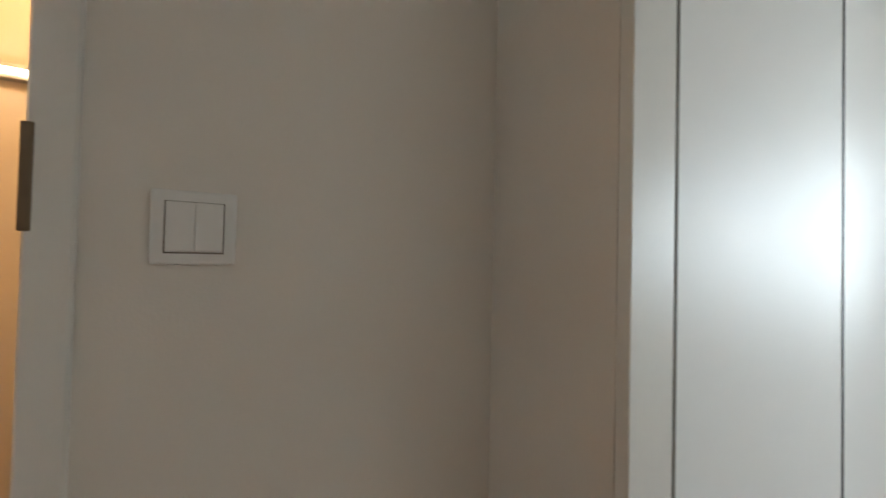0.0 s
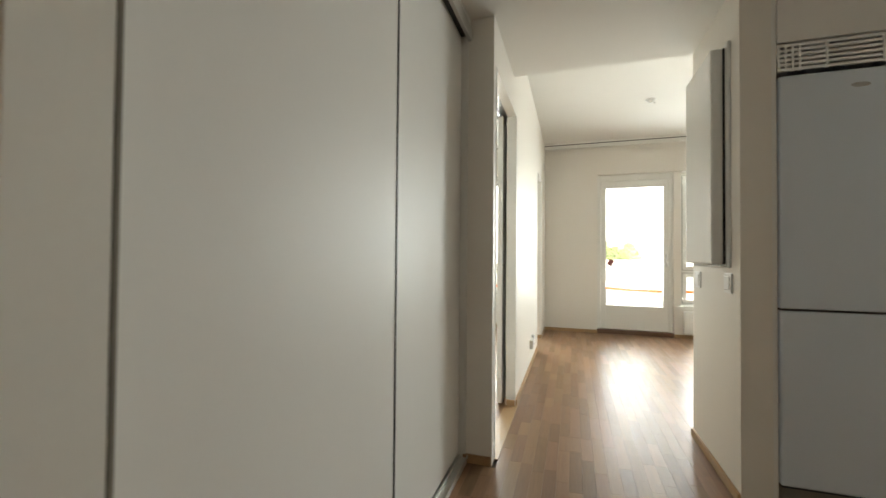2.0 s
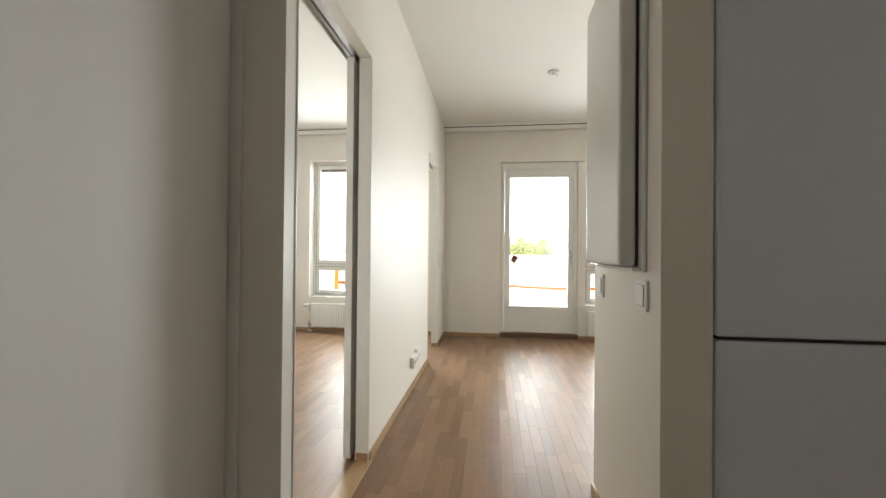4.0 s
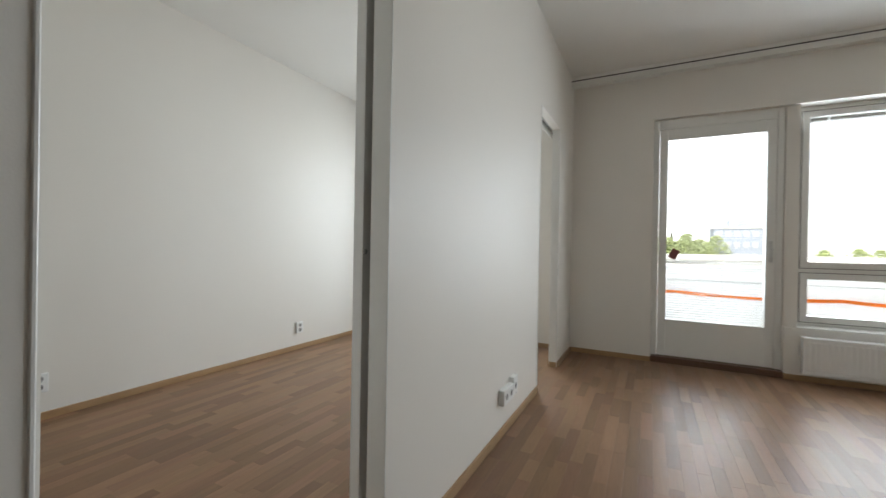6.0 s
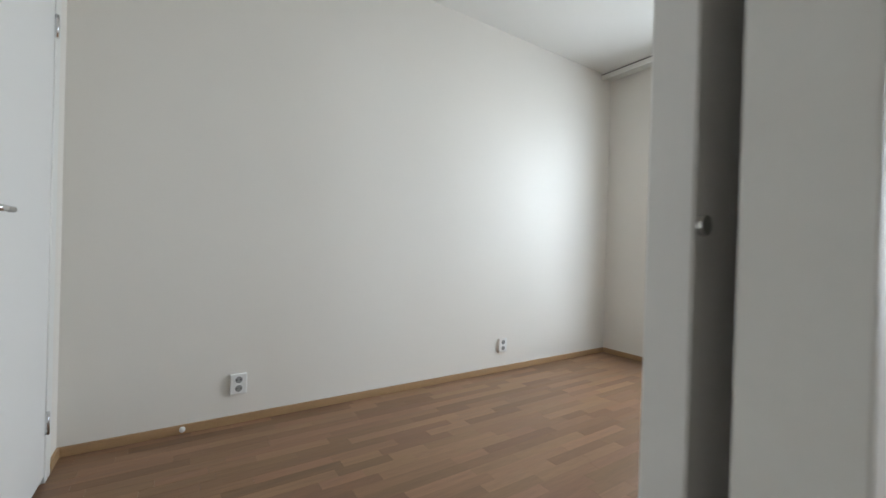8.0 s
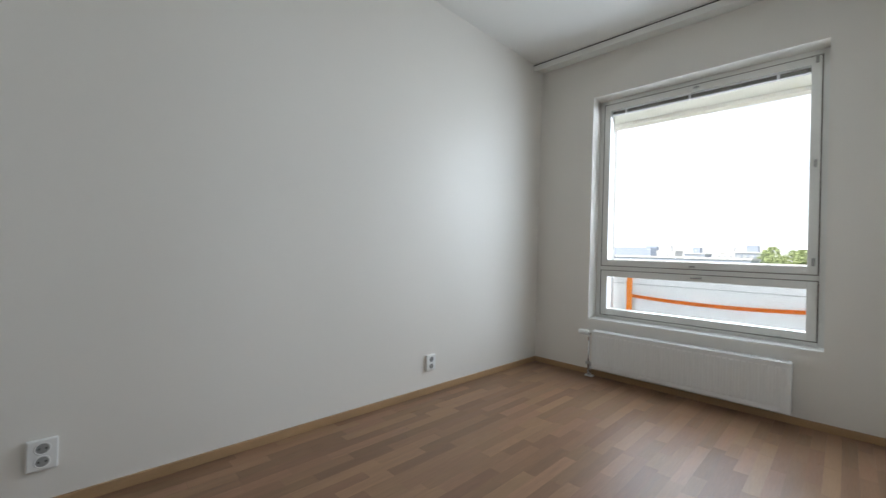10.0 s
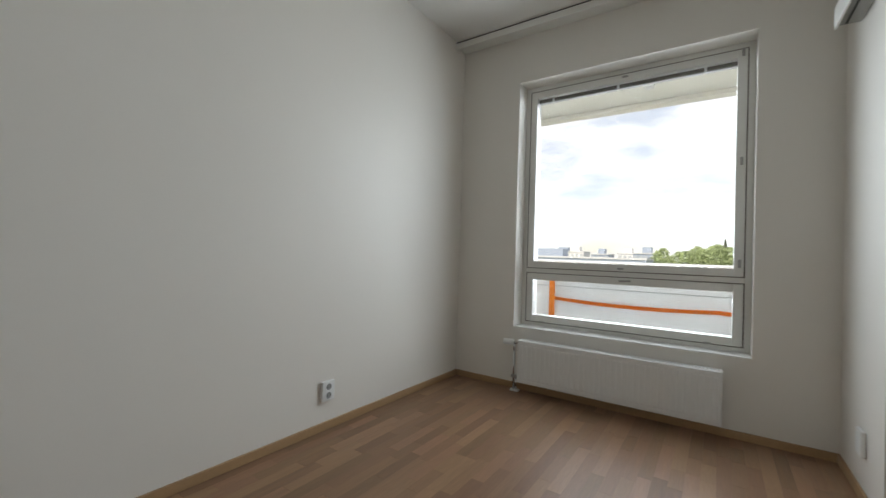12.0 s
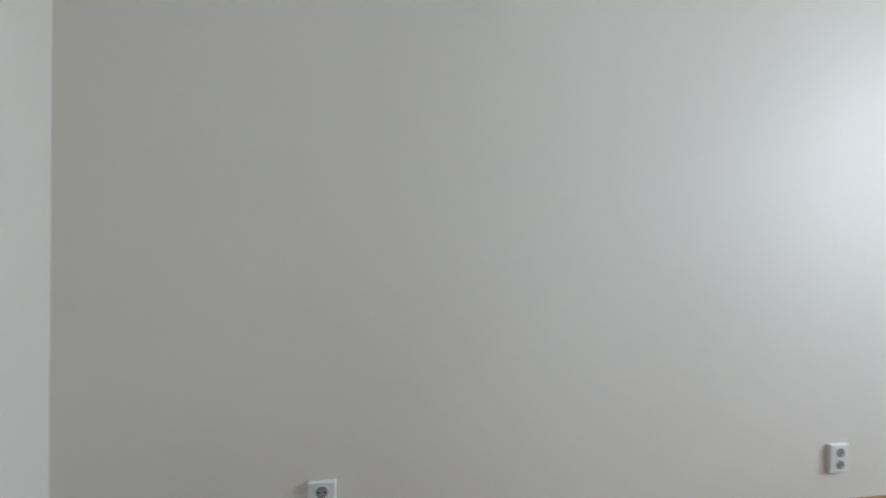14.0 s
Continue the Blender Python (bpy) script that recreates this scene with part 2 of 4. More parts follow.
# the bedroom's back wall, with a doorway
K0, K1, KH = -2.66, -1.78, 2.06
structure("wall_south_1", bm_box(XW, A0 - 0.067, FZ, K0, YB, HC), PAINT, wall_white + " beside the closed bedroom door", "wall")
structure("wall_south_2", bm_box(K1, A0 - 0.067, FZ, XP0, YB, HC), PAINT, wall_white + " between bedroom and hall closet", "wall")
structure("wall_south_3", bm_box(K0, A0 - 0.067, KH, K1, YB, HC), PAINT, wall_white + " over the bedroom door", "wall")
structure("wall_post", bm_box(XP0, 2.205, FZ, XP1, A0, HC), PAINT, "narrow off-white painted wall end beside the doorway", "wall")
structure("wall_partition_1", bm_box(XP0, A1, FZ, XP1, B0, HC), PAINT, wall_white + " between two doorways to the bedroom", "wall")
structure("wall_partition_2", bm_box(XP0, B1, FZ, XP1, YF, HC), PAINT, "short off-white wall between doorway and facade", "wall")
structure("wall_partition_3", bm_box(XP0, A0, AH, XP1, A1, HC), PAINT, "off-white wall over the doorway by the hall", "wall")
structure("wall_partition_4", bm_box(XP0, B0, BH, XP1, B1, HC), PAINT, "off-white wall over the doorway by the facade", "wall")
# facade
structure("wall_north_8", bm_box(DX1, 6.33, 0.40, PX, YFO, LH), PAINT, "narrow white pier between balcony door and window", "wall")
structure("wall_north_1", bm_box(XW, YF, FZ, WX0, YFO, HC), PAINT, "off-white facade wall in the bedroom corner", "wall")
structure("wall_north_2", bm_box(WX0, YF, FZ, WX1, YFO, WZ0), PAINT, "off-white facade wall under the bedroom window", "wall")
structure("wall_north_3", bm_box(WX0, YF, WZ1, WX1, YFO, HC), PAINT, "off-white facade wall over the bedroom window", "wall")
structure("wall_north_4", bm_box(WX1, YF, FZ, DX0, YFO, HC), PAINT, "off-white facade wall between window and balcony door", "wall")
structure("wall_north_5", bm_box(DX0, YF, LH, LX1, YFO, HC), PAINT, "off-white facade wall over the balcony door", "wall")
structure("wall_north_6", bm_box(DX1, YF, FZ, LX1, YFO, 0.40), PAINT, "off-white facade wall under the living room window", "wall")
structure("wall_north_7", bm_box(LX1, YF, FZ, XE, YFO, HC), PAINT, "off-white facade wall beside the living room window", "wall")
structure("wall_east", bm_box(XE, YS, FZ, XE + 0.15, YFO, HC), PAINT, wall_white + " on the far side of the living room", "wall")
structure("wall_hall_south", bm_box(-2.4, YS - 0.15, FZ, XE + 0.15, YS, HC), PAINT, wall_white + " behind the hall", "wall")
# added wall, out of view: keeps bounce light off the hall niche
structure("wall_hall_light_block", bm_box(1.38, YS, FZ, 1.48, 0.05, HC), PAINT, wall_white + ", unseen, added to block light from the hall niche", "wall")
# hall niche, with the bathroom doorway
XN = -0.835
structure("wall_hall_1", bm_box(XN - 0.11, -0.195, FZ, XN, 0.352, HC), PAINT, "off-white hall wall with a light switch", "wall")
structure("wall_hall_2", bm_box(XN - 0.11, YS, FZ, XN, -1.10, HC), PAINT, "off-white hall wall beside the bathroom door", "wall")
structure("wall_hall_3", bm_box(XN - 0.11, -1.10, 2.07, XN, -0.195, HC), PAINT, "off-white hall wall over the bathroom door", "wall")
structure("wall_closet_side", bm_box(-1.32, 0.352, FZ, -0.5905, 0.440, HC), PAINT, "off-white side wall of the hall closet", "wall")
structure("wall_closet_back", bm_box(-1.42, 0.352, FZ, -1.32, 2.205, HC), PAINT, "off-white back wall of the hall closet", "wall")
structure("wall_bathroom_west", bm_box(-2.4, YS, FZ, -2.3, 0.387, HC), TILE, "pale tiled bathroom wall in warm light", "wall")
structure("wall_bathroom_north", bm_box(-2.3, 0.252, FZ, -1.42, 0.352, HC), TILE, "pale tiled bathroom wall", "wall")
# partition that carries the fridge niche
RX, RY0, RY1 = 0.594, 2.235, 2.958
structure("wall_niche_1", bm_box(RX, RY0, FZ, 0.712, RY1, HC), PAINT, "off-white wall end beside the fridge", "wall")
structure("wall_niche_2", bm_box(0.712, RY1 - 0.09, FZ, 1.36, RY1, HC), PAINT, "off-white wall behind the fridge", "wall")

# ceilings
structure("ceiling_rooms", bm_box(XW - 0.15, A0 - 0.067, HC, XE + 0.15, YFO, HC + 0.2), CEIL, "matt white ceiling of the rooms", "ceiling")
structure("ceiling_hall", bm_box(-1.32, YS, HH, 1.36, RY1, HC - 0.003), CEIL, "lowered matt white ceiling of the hall", "ceiling")
structure("ceiling_rear", bm_box(-2.4, YS - 0.15, HC, XE + 0.15, A0 - 0.067, HC + 0.2), CEIL, "matt white ceiling over hall and kitchen", "ceiling")

# ---- floor ----
floor = structure("floor", bm_box(-2.4 - 0.62, YS - 0.15, -0.25, XE + 0.15, YFO, FZ - 0.012), UNDER, "three-strip oak parquet floor, matt lacquered", "floor")


def skirting(x0, y0, x1, y1, nx, ny, label="oak skirting board along the wall"):
    """A board from one end to the other, on the side that (nx, ny) points to."""
    t, h = 0.013, 0.045
    xs, ys = sorted((x0, x1)), sorted((y0, y1))
    bm = bm_box(min(xs[0], xs[0] + nx * t), min(ys[0], ys[0] + ny * t), FZ, max(xs[1], xs[1] + nx * t), max(ys[1], ys[1] + ny * t), FZ + h, 0.003, 2)
    return structure("baseboard", bm, OAK_TRIM, label, "skirting board")


skirting(XW, YB + 0.013, XW, YF, 1, 0, "oak skirting board along the bedroom wall")
skirting(XW + 0.013, YF, XP0 - 0.013, YF, 0, -1, "oak skirting board under the bedroom window")
skirting(XP0, B1, XP0, YF, -1, 0)
skirting(XP0, A1, XP0, B0, -1, 0)
skirting(XW, YB, K0 - 0.06, YB, 0, 1)
skirting(K1 + 0.06, YB, XP0, YB, 0, 1)
skirting(XP1, A1, XP1, B0, 1, 0, "oak skirting board along the living room partition")
skirting(XP0, A1, XP1, A1, 0, -1)
skirting(XP1, B1, XP1, YF, 1, 0)
skirting(XP0, B1, XP1, B1, 0, -1)
skirting(XP1 + 0.013, YF, DX0, YF, 0, -1)
skirting(DX1, YF, XE, YF, 0, -1)
skirting(XE, YS, XE, YF - 0.013, -1, 0)
skirting(RX, RY0, RX, RY1, -1, 0, "oak skirting board beside the fridge niche")
skirting(RX, RY1, 1.36, RY1, 0, 1)
skirting(-0.655, 2.205, XP1, 2.205, 0, -1, "short oak skirting board at the closet's end")
skirting(XN, -0.194, XN, 0.352, 1, 0)
structure("trim_threshold", bm_box(XP0 - 0.01, A0, FZ, XP1 + 0.02, A1, FZ + 0.004, 0.001), OAK_TRIM, "flat oak threshold strip in the doorway", "threshold")


# ---- windows and balcony door ----
def sash(parent, x0, z0, x1, z1, y, w, d, pane=True, wb=None, wt=None):
    """Four bevelled bars and a pane in the plane y."""
    wb, wt = wb or w, wt or w
    fr = bmesh.new()
    for a in ((x0, z0, x0 + w, z1), (x1 - w, z0, x1, z1), (x0 + w, z0, x1 - w, z0 + wb), (x0 + w, z1 - wt, x1 - w, z1)):
        bm_box(a[0], y, a[1], a[2], y + d, a[3], 0.004, 2, fr)
    s = part("sash", fr, FRAME, parent)
    if pane:
        for k, dy in enumerate((0.012, d - 0.016)):
            p = part("pane", bm_box(x0 + w - 0.004, y + dy, z0 + wb - 0.004, x1 - w + 0.004, y + dy + 0.004, z1 - wt + 0.004), GLASS, s, "clear glass pane")
            p.visible_shadow = False
    return s


def fitting(parent, x, z, y, horizontal=True):
    """A small metal window latch."""
    bm = bm_box(x - 0.02, y - 0.006, z - 0.006, x + 0.02, y, z + 0.006, 0.002) if horizontal else bm_box(x - 0.008, y - 0.008, z - 0.025, x + 0.008, y, z + 0.025, 0.003)
    bm_cyl((x, y - 0.012, z), (x, y, z), 0.007, 10, bm)
    part("latch", bm, STEEL, parent, "small grey metal latch")


def blind_stack(parent, x0, x1, y, z):
    bm = bmesh.new()
    for i in range(6):
        bm_box(x0, y, z - 0.004 * i - 0.003, x1, y + 0.025, z - 0.004 * i, 0, 1, bm)
    b = part("blind", bm, SLOT, parent, "raised grey venetian blind between the panes")
    part("head_rail", bm_box(x0, y + 0.001, z + 0.003, x1, y + 0.024, z + 0.010, 0.001), PLASTIC, b, "pale head rail")
    part("bottom_rail", bm_box(x0, y - 0.001, z - 0.033, x1, y + 0.026, z - 0.025, 0.002), BLIND, b, "pale bottom rail")
    for fx in (0.09, 0.46, 0.87):
        part("ladder_tape", bm_box(x0 + (x1 - x0) * fx - 0.008, y - 0.003, z - 0.036, x0 + (x1 - x0) * fx + 0.008, y - 0.0015, z + 0.002), PLASTIC, b)


def big_window(name, label, x0, x1, z0, z1, zm, y, latches=True):
    """A two-part window: a large sash over a low one, in an outer frame."""
    w = thing(name, label, "window", (0, 0, 0), kind="structure")
    c = 0.035
    fr = bmesh.new()
    for a in ((x0, z0, x0 + c, z1), (x1 - c, z0, x1, z1), (x0 + c, z0, x1 - c, z0 + c), (x0 + c, z1 - c, x1 - c, z1), (x0 + c, zm - 0.018, x1 - c, zm + 0.018)):
        bm_box(a[0], y, a[1], a[2], y + 0.12, a[3], 0.003, 1, fr)
    part("window_frame", fr, FRAME, w)
    seal = bmesh.new()
    for a in ((x0 + c, zm + 0.018, x0 + c + 0.005, z1 - c), (x1 - c - 0.005, zm + 0.018, x1 - c, z1 - c), (x0 + c, z0 + c, x0 + c + 0.005, zm - 0.018), (x1 - c - 0.005, z0 + c, x1 - c, zm - 0.018),
              (x0 + c, zm + 0.018, x1 - c, zm + 0.022), (x0 + c, zm - 0.022, x1 - c, zm - 0.018), (x0 + c, z0 + c, x1 - c, z0 + c + 0.004), (x0 + c, z1 - c - 0.004, x1 - c, z1 - c)):
        bm_box(a[0] - 0.002, y - 0.0015, a[1] - 0.002, a[2] + 0.002, y + 0.05, a[3] + 0.002, 0, 1, seal)
    part("seal", seal, SLOT, w, "dark seal round the sashes")
    up = sash(w, x0 + c + 0.005, zm + 0.022, x1 - c - 0.005, z1 - c - 0.004, y - 0.006, 0.050, 0.085)
    lo = sash(w, x0 + c + 0.005, z0 + c + 0.004, x1 - c - 0.005, zm - 0.022, y - 0.006, 0.050, 0.085, wb=0.05, wt=0.05)
    blind_stack(w, x0 + 0.09, x1 - 0.09, y + 0.03, z1 - c - 0.058)
    xm = (x0 + x1) / 2
    if latches:
        for z in (z1 - 0.06, (z1 + zm) / 2, zm + 0.10):
            fitting(w, x1 - c - 0.026, z, y - 0.006, False)
        for z in (z1 - c - 0.025, zm + 0.04):
            fitting(w, xm, z, y - 0.006)
        part("latch_handle", bm_tube([(xm, y - 0.006, zm - 0.045), (xm, y - 0.028, zm - 0.045), (xm + 0.07, y - 0.03, zm - 0.040)], 0.006), STEEL, w, "small lever handle of the vent sash", True)
        for fx in (0.12, 0.5, 0.85):
            fitting(w, x0 + (x1 - x0) * fx, z0 + 0.040, y - 0.006)
    part("window_sill", bm_box(x0, YF + 0.004, z0 - 0.002, x1, y, z0 + 0.008, 0.002), FRAME, w, "narrow white painted inner sill")
    part("outer_reveal", bm_box(x0 - 0.01, y + 0.12, z0 - 0.03, x1 + 0.01, YFO + 0.04, z0 - 0.002, 0.003), SILLM, w, "sheet-metal outer sill")
    return w


YW = 6.43
big_window("window_1", "white wooden bedroom window, low vent sash below", WX0, WX1, WZ0, WZ1, 0.868, YW)
big_window("window_2", "white wooden living room window beside balcony door", PX, LX1, 0.40, LH, 0.868, YW)


def balcony_door():
    d = thing("door_1", "white glazed balcony door with open venetian blind, closed", "door", kind="structure")
    y = 6.345
    fr = bmesh.new()
    for a in ((DX0, 0.03, DX0 + 0.05, LH), (DX1 - 0.05, 0.03, DX1 - 0.002, LH), (DX0 + 0.05, LH - 0.09, DX1 - 0.05, LH)):
        bm_box(a[0], y, a[1], a[2], y + 0.14, a[3], 0.004, 1, fr)
    part("door_frame", fr, FRAME, d)
    part("threshold", bm_box(DX0, YF - 0.01, FZ, DX1, YFO, 0.034, 0.004), OAK_DARK, d, "dark stained wooden threshold")
    x0, x1, z0, z1 = DX0 + 0.054, DX1 - 0.054, 0.04, LH - 0.094
    leaf = sash(d, x0, z0, x1, z1, y - 0.008, 0.066, 0.075, wb=0.335, wt=0.10)
    leaf.name = "leaf"
    gx0, gx1, gz0, gz1 = x0 + 0.066, x1 - 0.066, z0 + 0.335, z1 - 0.10
    n = int((gz1 - gz0) / 0.022)
    bm = bmesh.new()
    for i in range(n):
        z = gz0 + 0.008 + i * 0.022
        bm_box(gx0 + 0.004, y + 0.024, z, gx1 - 0.004, y + 0.044, z + 0.0012, 0, 1, bm)
    sl = part("blind_slats", bm, BLIND, d, "pale venetian blind slats tilted flat")
    hx = x1 - 0.032
    part("back_plate", bm_box(hx - 0.013, y - 0.016, 0.93, hx + 0.013, y - 0.008, 1.11, 0.004, 2), ALU, d, "grey metal handle plate")
    part("handle", bm_tube([(hx, y - 0.016, 1.04), (hx, y - 0.055, 1.04), (hx - 0.01, y - 0.058, 0.93)], 0.008), ALU, d, "grey metal lever handle", True)


balcony_door()
sticker = part("window_sticker", bm_box(-0.034, -0.001, -0.045, 0.034, 0.001, 0.045), RED)
sticker.matrix_world = pose(0.405, 6.330, 0.985, 0, 28, 0)
tagged(sticker, "small maroon sticker on the balcony door's glass", "sticker")


# curtain pelmets below the ceiling
def pelmet(x0, x1, z, label):
    t = thing("pelmet", label, "curtain rail")
    part("board", bm_box(x0, 6.135, z - 0.048, x1, 6.153, z, 0.002), FRAME, t)
    part("back_board", bm_box(x0, 6.153, z - 0.020, x1, YF, z - 0.004), FRAME, t)
    # solid dark strip stands for the shaded gap above the board
    part("rail", bm_box(x0, 6.1385, z, x1, 6.150, z + 0.011), DARK, t, "dark strip, shade of the curtain track's gap as colour")
    part("spacer", bm_box(x0, 6.1365, z + 0.011, x1, YF, HC), CEIL, t, "white batten under the ceiling")


pelmet(XW, XP0, 2.677, "white curtain rail board along the bedroom ceiling")
pelmet(XP1, XE, 2.655, "white curtain rail board along the living room ceiling")


# radiators
def radiator(x0, x1, z0, z1, label, valve=True):
    r = thing("radiator", label, "radiator", ((x0 + x1) / 2, YF, z0))
    fz = FZ - z0
    w, h = x1 - x0, z1 - z0
    y1, y0 = -0.035, -0.105
    bm = bmesh.new()
    n = int(w / 0.034)
    prof = [(-w / 2, 0.0)]
    for i in range(n):
        x = -w / 2 + 0.03 + (w - 0.06) * i / (n - 1)
        prof += [(x - 0.013, 0.0), (x - 0.007, -0.0022), (x + 0.007, -0.0022), (x + 0.013, 0.0)]
    prof.append((w / 2, 0.0))
    rows = []
    for z, k in ((0.0, -1), (0.004, 0), (0.030, 0), (0.040, 1), (h - 0.040, 1), (h - 0.030, 0), (h - 0.004, 0), (h, -1)):
        rows.append([bm.verts.new((x, y0 + (d if k == 1 else 0.0 if k == 0 else 0.006), z)) for x, d in prof])
    for a, b in zip(rows[:-1], rows[1:]):
        for i in range(len(prof) - 1):
            bm.faces.new((a[i], a[i + 1], b[i + 1], b[i]))
    bm_box(-w / 2, y0 + 0.006, 0, w / 2, y0 + 0.013, h, 0, 1, bm)
    part("front_panel", bm, METALW, r, "ribbed white steel front")
    part("back_panel", bm_box(-w / 2, y1 - 0.014, 0, w / 2, y1, h, 0.005, 2), METALW, r)
    for sx in (-1, 1):
        x = sx * (w / 2 - 0.002)
        part("side_cover", bm_box(x - 0.003, y0 + 0.004, 0.004, x + 0.003, y1 - 0.002, h - 0.002, 0.001), METALW, r)
    grille = bmesh.new()
    bm_box(-w / 2, y0 + 0.010, h - 0.006, w / 2, y0 + 0.020, h + 0.002, 0, 1, grille)
    bm_box(-w / 2, y1 - 0.014, h - 0.006, w / 2, y1 - 0.004, h + 0.002, 0, 1, grille)
    m = int(w / 0.018)
    for i in range(m):
        x = -w / 2 + w * (i + 0.5) / m
        bm_box(x - 0.003, y0 + 0.020, h - 0.004, x + 0.003, y1 - 0.014, h + 0.001, 0, 1, grille)
    part("top_grille", grille, METALW, r, "slotted white steel top")
    part("fins", bm_box(-w / 2 + 0.01, y0 + 0.016, 0.03, w / 2 - 0.01, y1 - 0.016, h - 0.02), SLOT, r)
    for sx in (-0.8, 0.8):
        part("bracket", bm_box(sx * w / 2 - 0.015, y1, 0.04, sx * w / 2 + 0.015, 0, h - 0.04, 0.002), METALW, r)
    if valve:
        vx, vy = -w / 2 - 0.045, -0.06
        part("valve", bm_tube([(-w / 2, vy, h - 0.03), (vx, vy, h - 0.03), (vx, vy, h - 0.09)], 0.009), CHROME, r, "chromed radiator valve", True)
        part("thermostat", bm_cyl((vx - 0.085, vy, h - 0.03), (vx - 0.01, vy, h - 0.03), 0.020, 18, None, 0.024), PLASTIC, r, "round white thermostat head", True)
        part("pipe", bm_tube([(vx, vy, h - 0.06), (vx, vy, fz)], 0.0075), CHROME, r, "thin chromed pipe to the floor", True)
        part("return_pipe", bm_tube([(-w / 2, vy, 0.03), (vx + 0.018, vy, 0.03), (vx + 0.018, vy, fz)], 0.0075), CHROME, r, "", True)
        part("collar", bm_box(vx - 0.018, vy - 0.014, 0.018, vx + 0.036, vy + 0.014, 0.042, 0.004, 2), STEEL, r, "dark metal pipe coupling")
        part("floor_rose", bm_box(vx - 0.022, vy - 0.02, fz, vx + 0.042, vy + 0.02, fz + 0.012, 0.004, 2), PLASTIC, r, "white plastic pipe cover on the floor")
    return r


radiator(-2.285, -1.06, 0.055, 0.362, "low ribbed white radiator under the bedroom window")
radiator(1.30, 2.62, 0.055, 0.345, "low ribbed white radiator under the living room window", False)


# ---- electrical fittings ----
def socket(label, at, rz, gangs=2, group="", vertical=True, depth=0.018):
    """A surface-mounted outlet; local -y faces the room."""
    s = thing("wall_socket", label, "socket", at, rz, group)
    w, h = (0.084, 0.110) if vertical else (0.165, 0.085)
    part("base", bm_box(-w / 2, -depth, -h / 2, w / 2, 0, h / 2, 0.006, 3), PLASTIC, s)
    for i in range(gangs):
        o = (i - (gangs - 1) / 2) * (0.047 if vertical else 0.078)
        cx, cz = (0, o) if vertical else (o, 0)
        ring = bmesh.new()
        bmesh.ops.create_circle(ring, segments=24, radius=0.0205, cap_ends=True, matrix=pose(cx, -depth - 0.0006, cz, 90))
        # flat disc in shaded plastic colour, dark pin holes on it; no recess
        well = part("outlet", ring, PLASTIC_SHADE, s, "round outlet, flat, recess shade put into its grey")
        for px in (-0.0095, 0.0095):
            part("pin_hole", bm_cyl((cx + px, -depth - 0.0012, cz), (cx + px, -depth, cz), 0.0035, 8), DARK, well)
        part("rim", bm_ring(cx, -depth, cz, 0.0205, 0.0025), PLASTIC, well)
    return s


# white plastic darkened to the shade inside an outlet
PLASTIC_SHADE = node_mat("outlet_recess_shade", (0.30, 0.30, 0.29), 0.5, var=0.02)


def bm_ring(cx, y, cz, r, t, n=24, sx=1.0, sz=1.0):
    bm = bmesh.new()
    rings = []
    for dr, dy in ((-t, -0.0008), (0, -0.002), (t, -0.0008)):
        rings.append([bm.verts.new((cx + sx * (r + dr) * math.cos(2 * math.pi * i / n), y + dy, cz + sz * (r + dr) * math.sin(2 * math.pi * i / n))) for i in range(n)])
    for a, b in zip(rings[:-1], rings[1:]):
        for i in range(n):
            bm.faces.new((a[i], a[(i + 1) % n], b[(i + 1) % n], b[i]))
    return bm


socket("white double wall socket low on the bedroom wall", (XW, 3.030, 0.193), 90, group="bedroom wall sockets")
socket("white double wall socket near the bedroom window corner", (XW, 4.94, 0.193), 90, group="bedroom wall sockets")
socket("white double wall socket low on the partition", (XP1, 4.200, 0.200), 90, vertical=False, depth=0.034)
socket("white antenna socket beside the power sockets", (XP1, 4.335, 0.212), 90, gangs=1, depth=0.030)
socket("white blank outlet box on the short wall by the facade", (XP0, 5.90, 0.22), -90, gangs=0)


def light_switch(label, at, rz, size=0.086, rockers=1):
    s = thing("light_switch", label, "switch", at, rz)
    h = size / 2
    part("frame", bm_box(-h, -0.009, -h, h, 0, h, 0.003, 2), PLASTIC, s)
    # dark plate paints the shade in the gap round the rockers
    part("gap", bm_box(-h * 0.70, -0.0098, -h * 0.70, h * 0.70, -0.008, h * 0.70), SLOT, s, "dark plate, shade of the gap round the rockers")
    for i in range(rockers):
        w = 2 * h * 0.67 / rockers
        x = -h * 0.67 + w * (i + 0.5)
        bm = bm_box(x - w / 2 + 0.0001, -0.0135, -h * 0.66, x + w / 2 - 0.0001, -0.008, h * 0.68, 0.0015, 2)
        part("rocker", bm, PLASTIC, s)
    return s


light_switch("white double rocker switch on the hall wall", (XN, -0.090, 1.063), 90, 0.086, 2)
light_switch("white rocker switch under the fuse cabinet", (RX, 2.365, 0.938), -90, 0.094)
light_switch("white rocker switch near the partition's end", (RX, 2.845, 0.930), -90, 0.094)


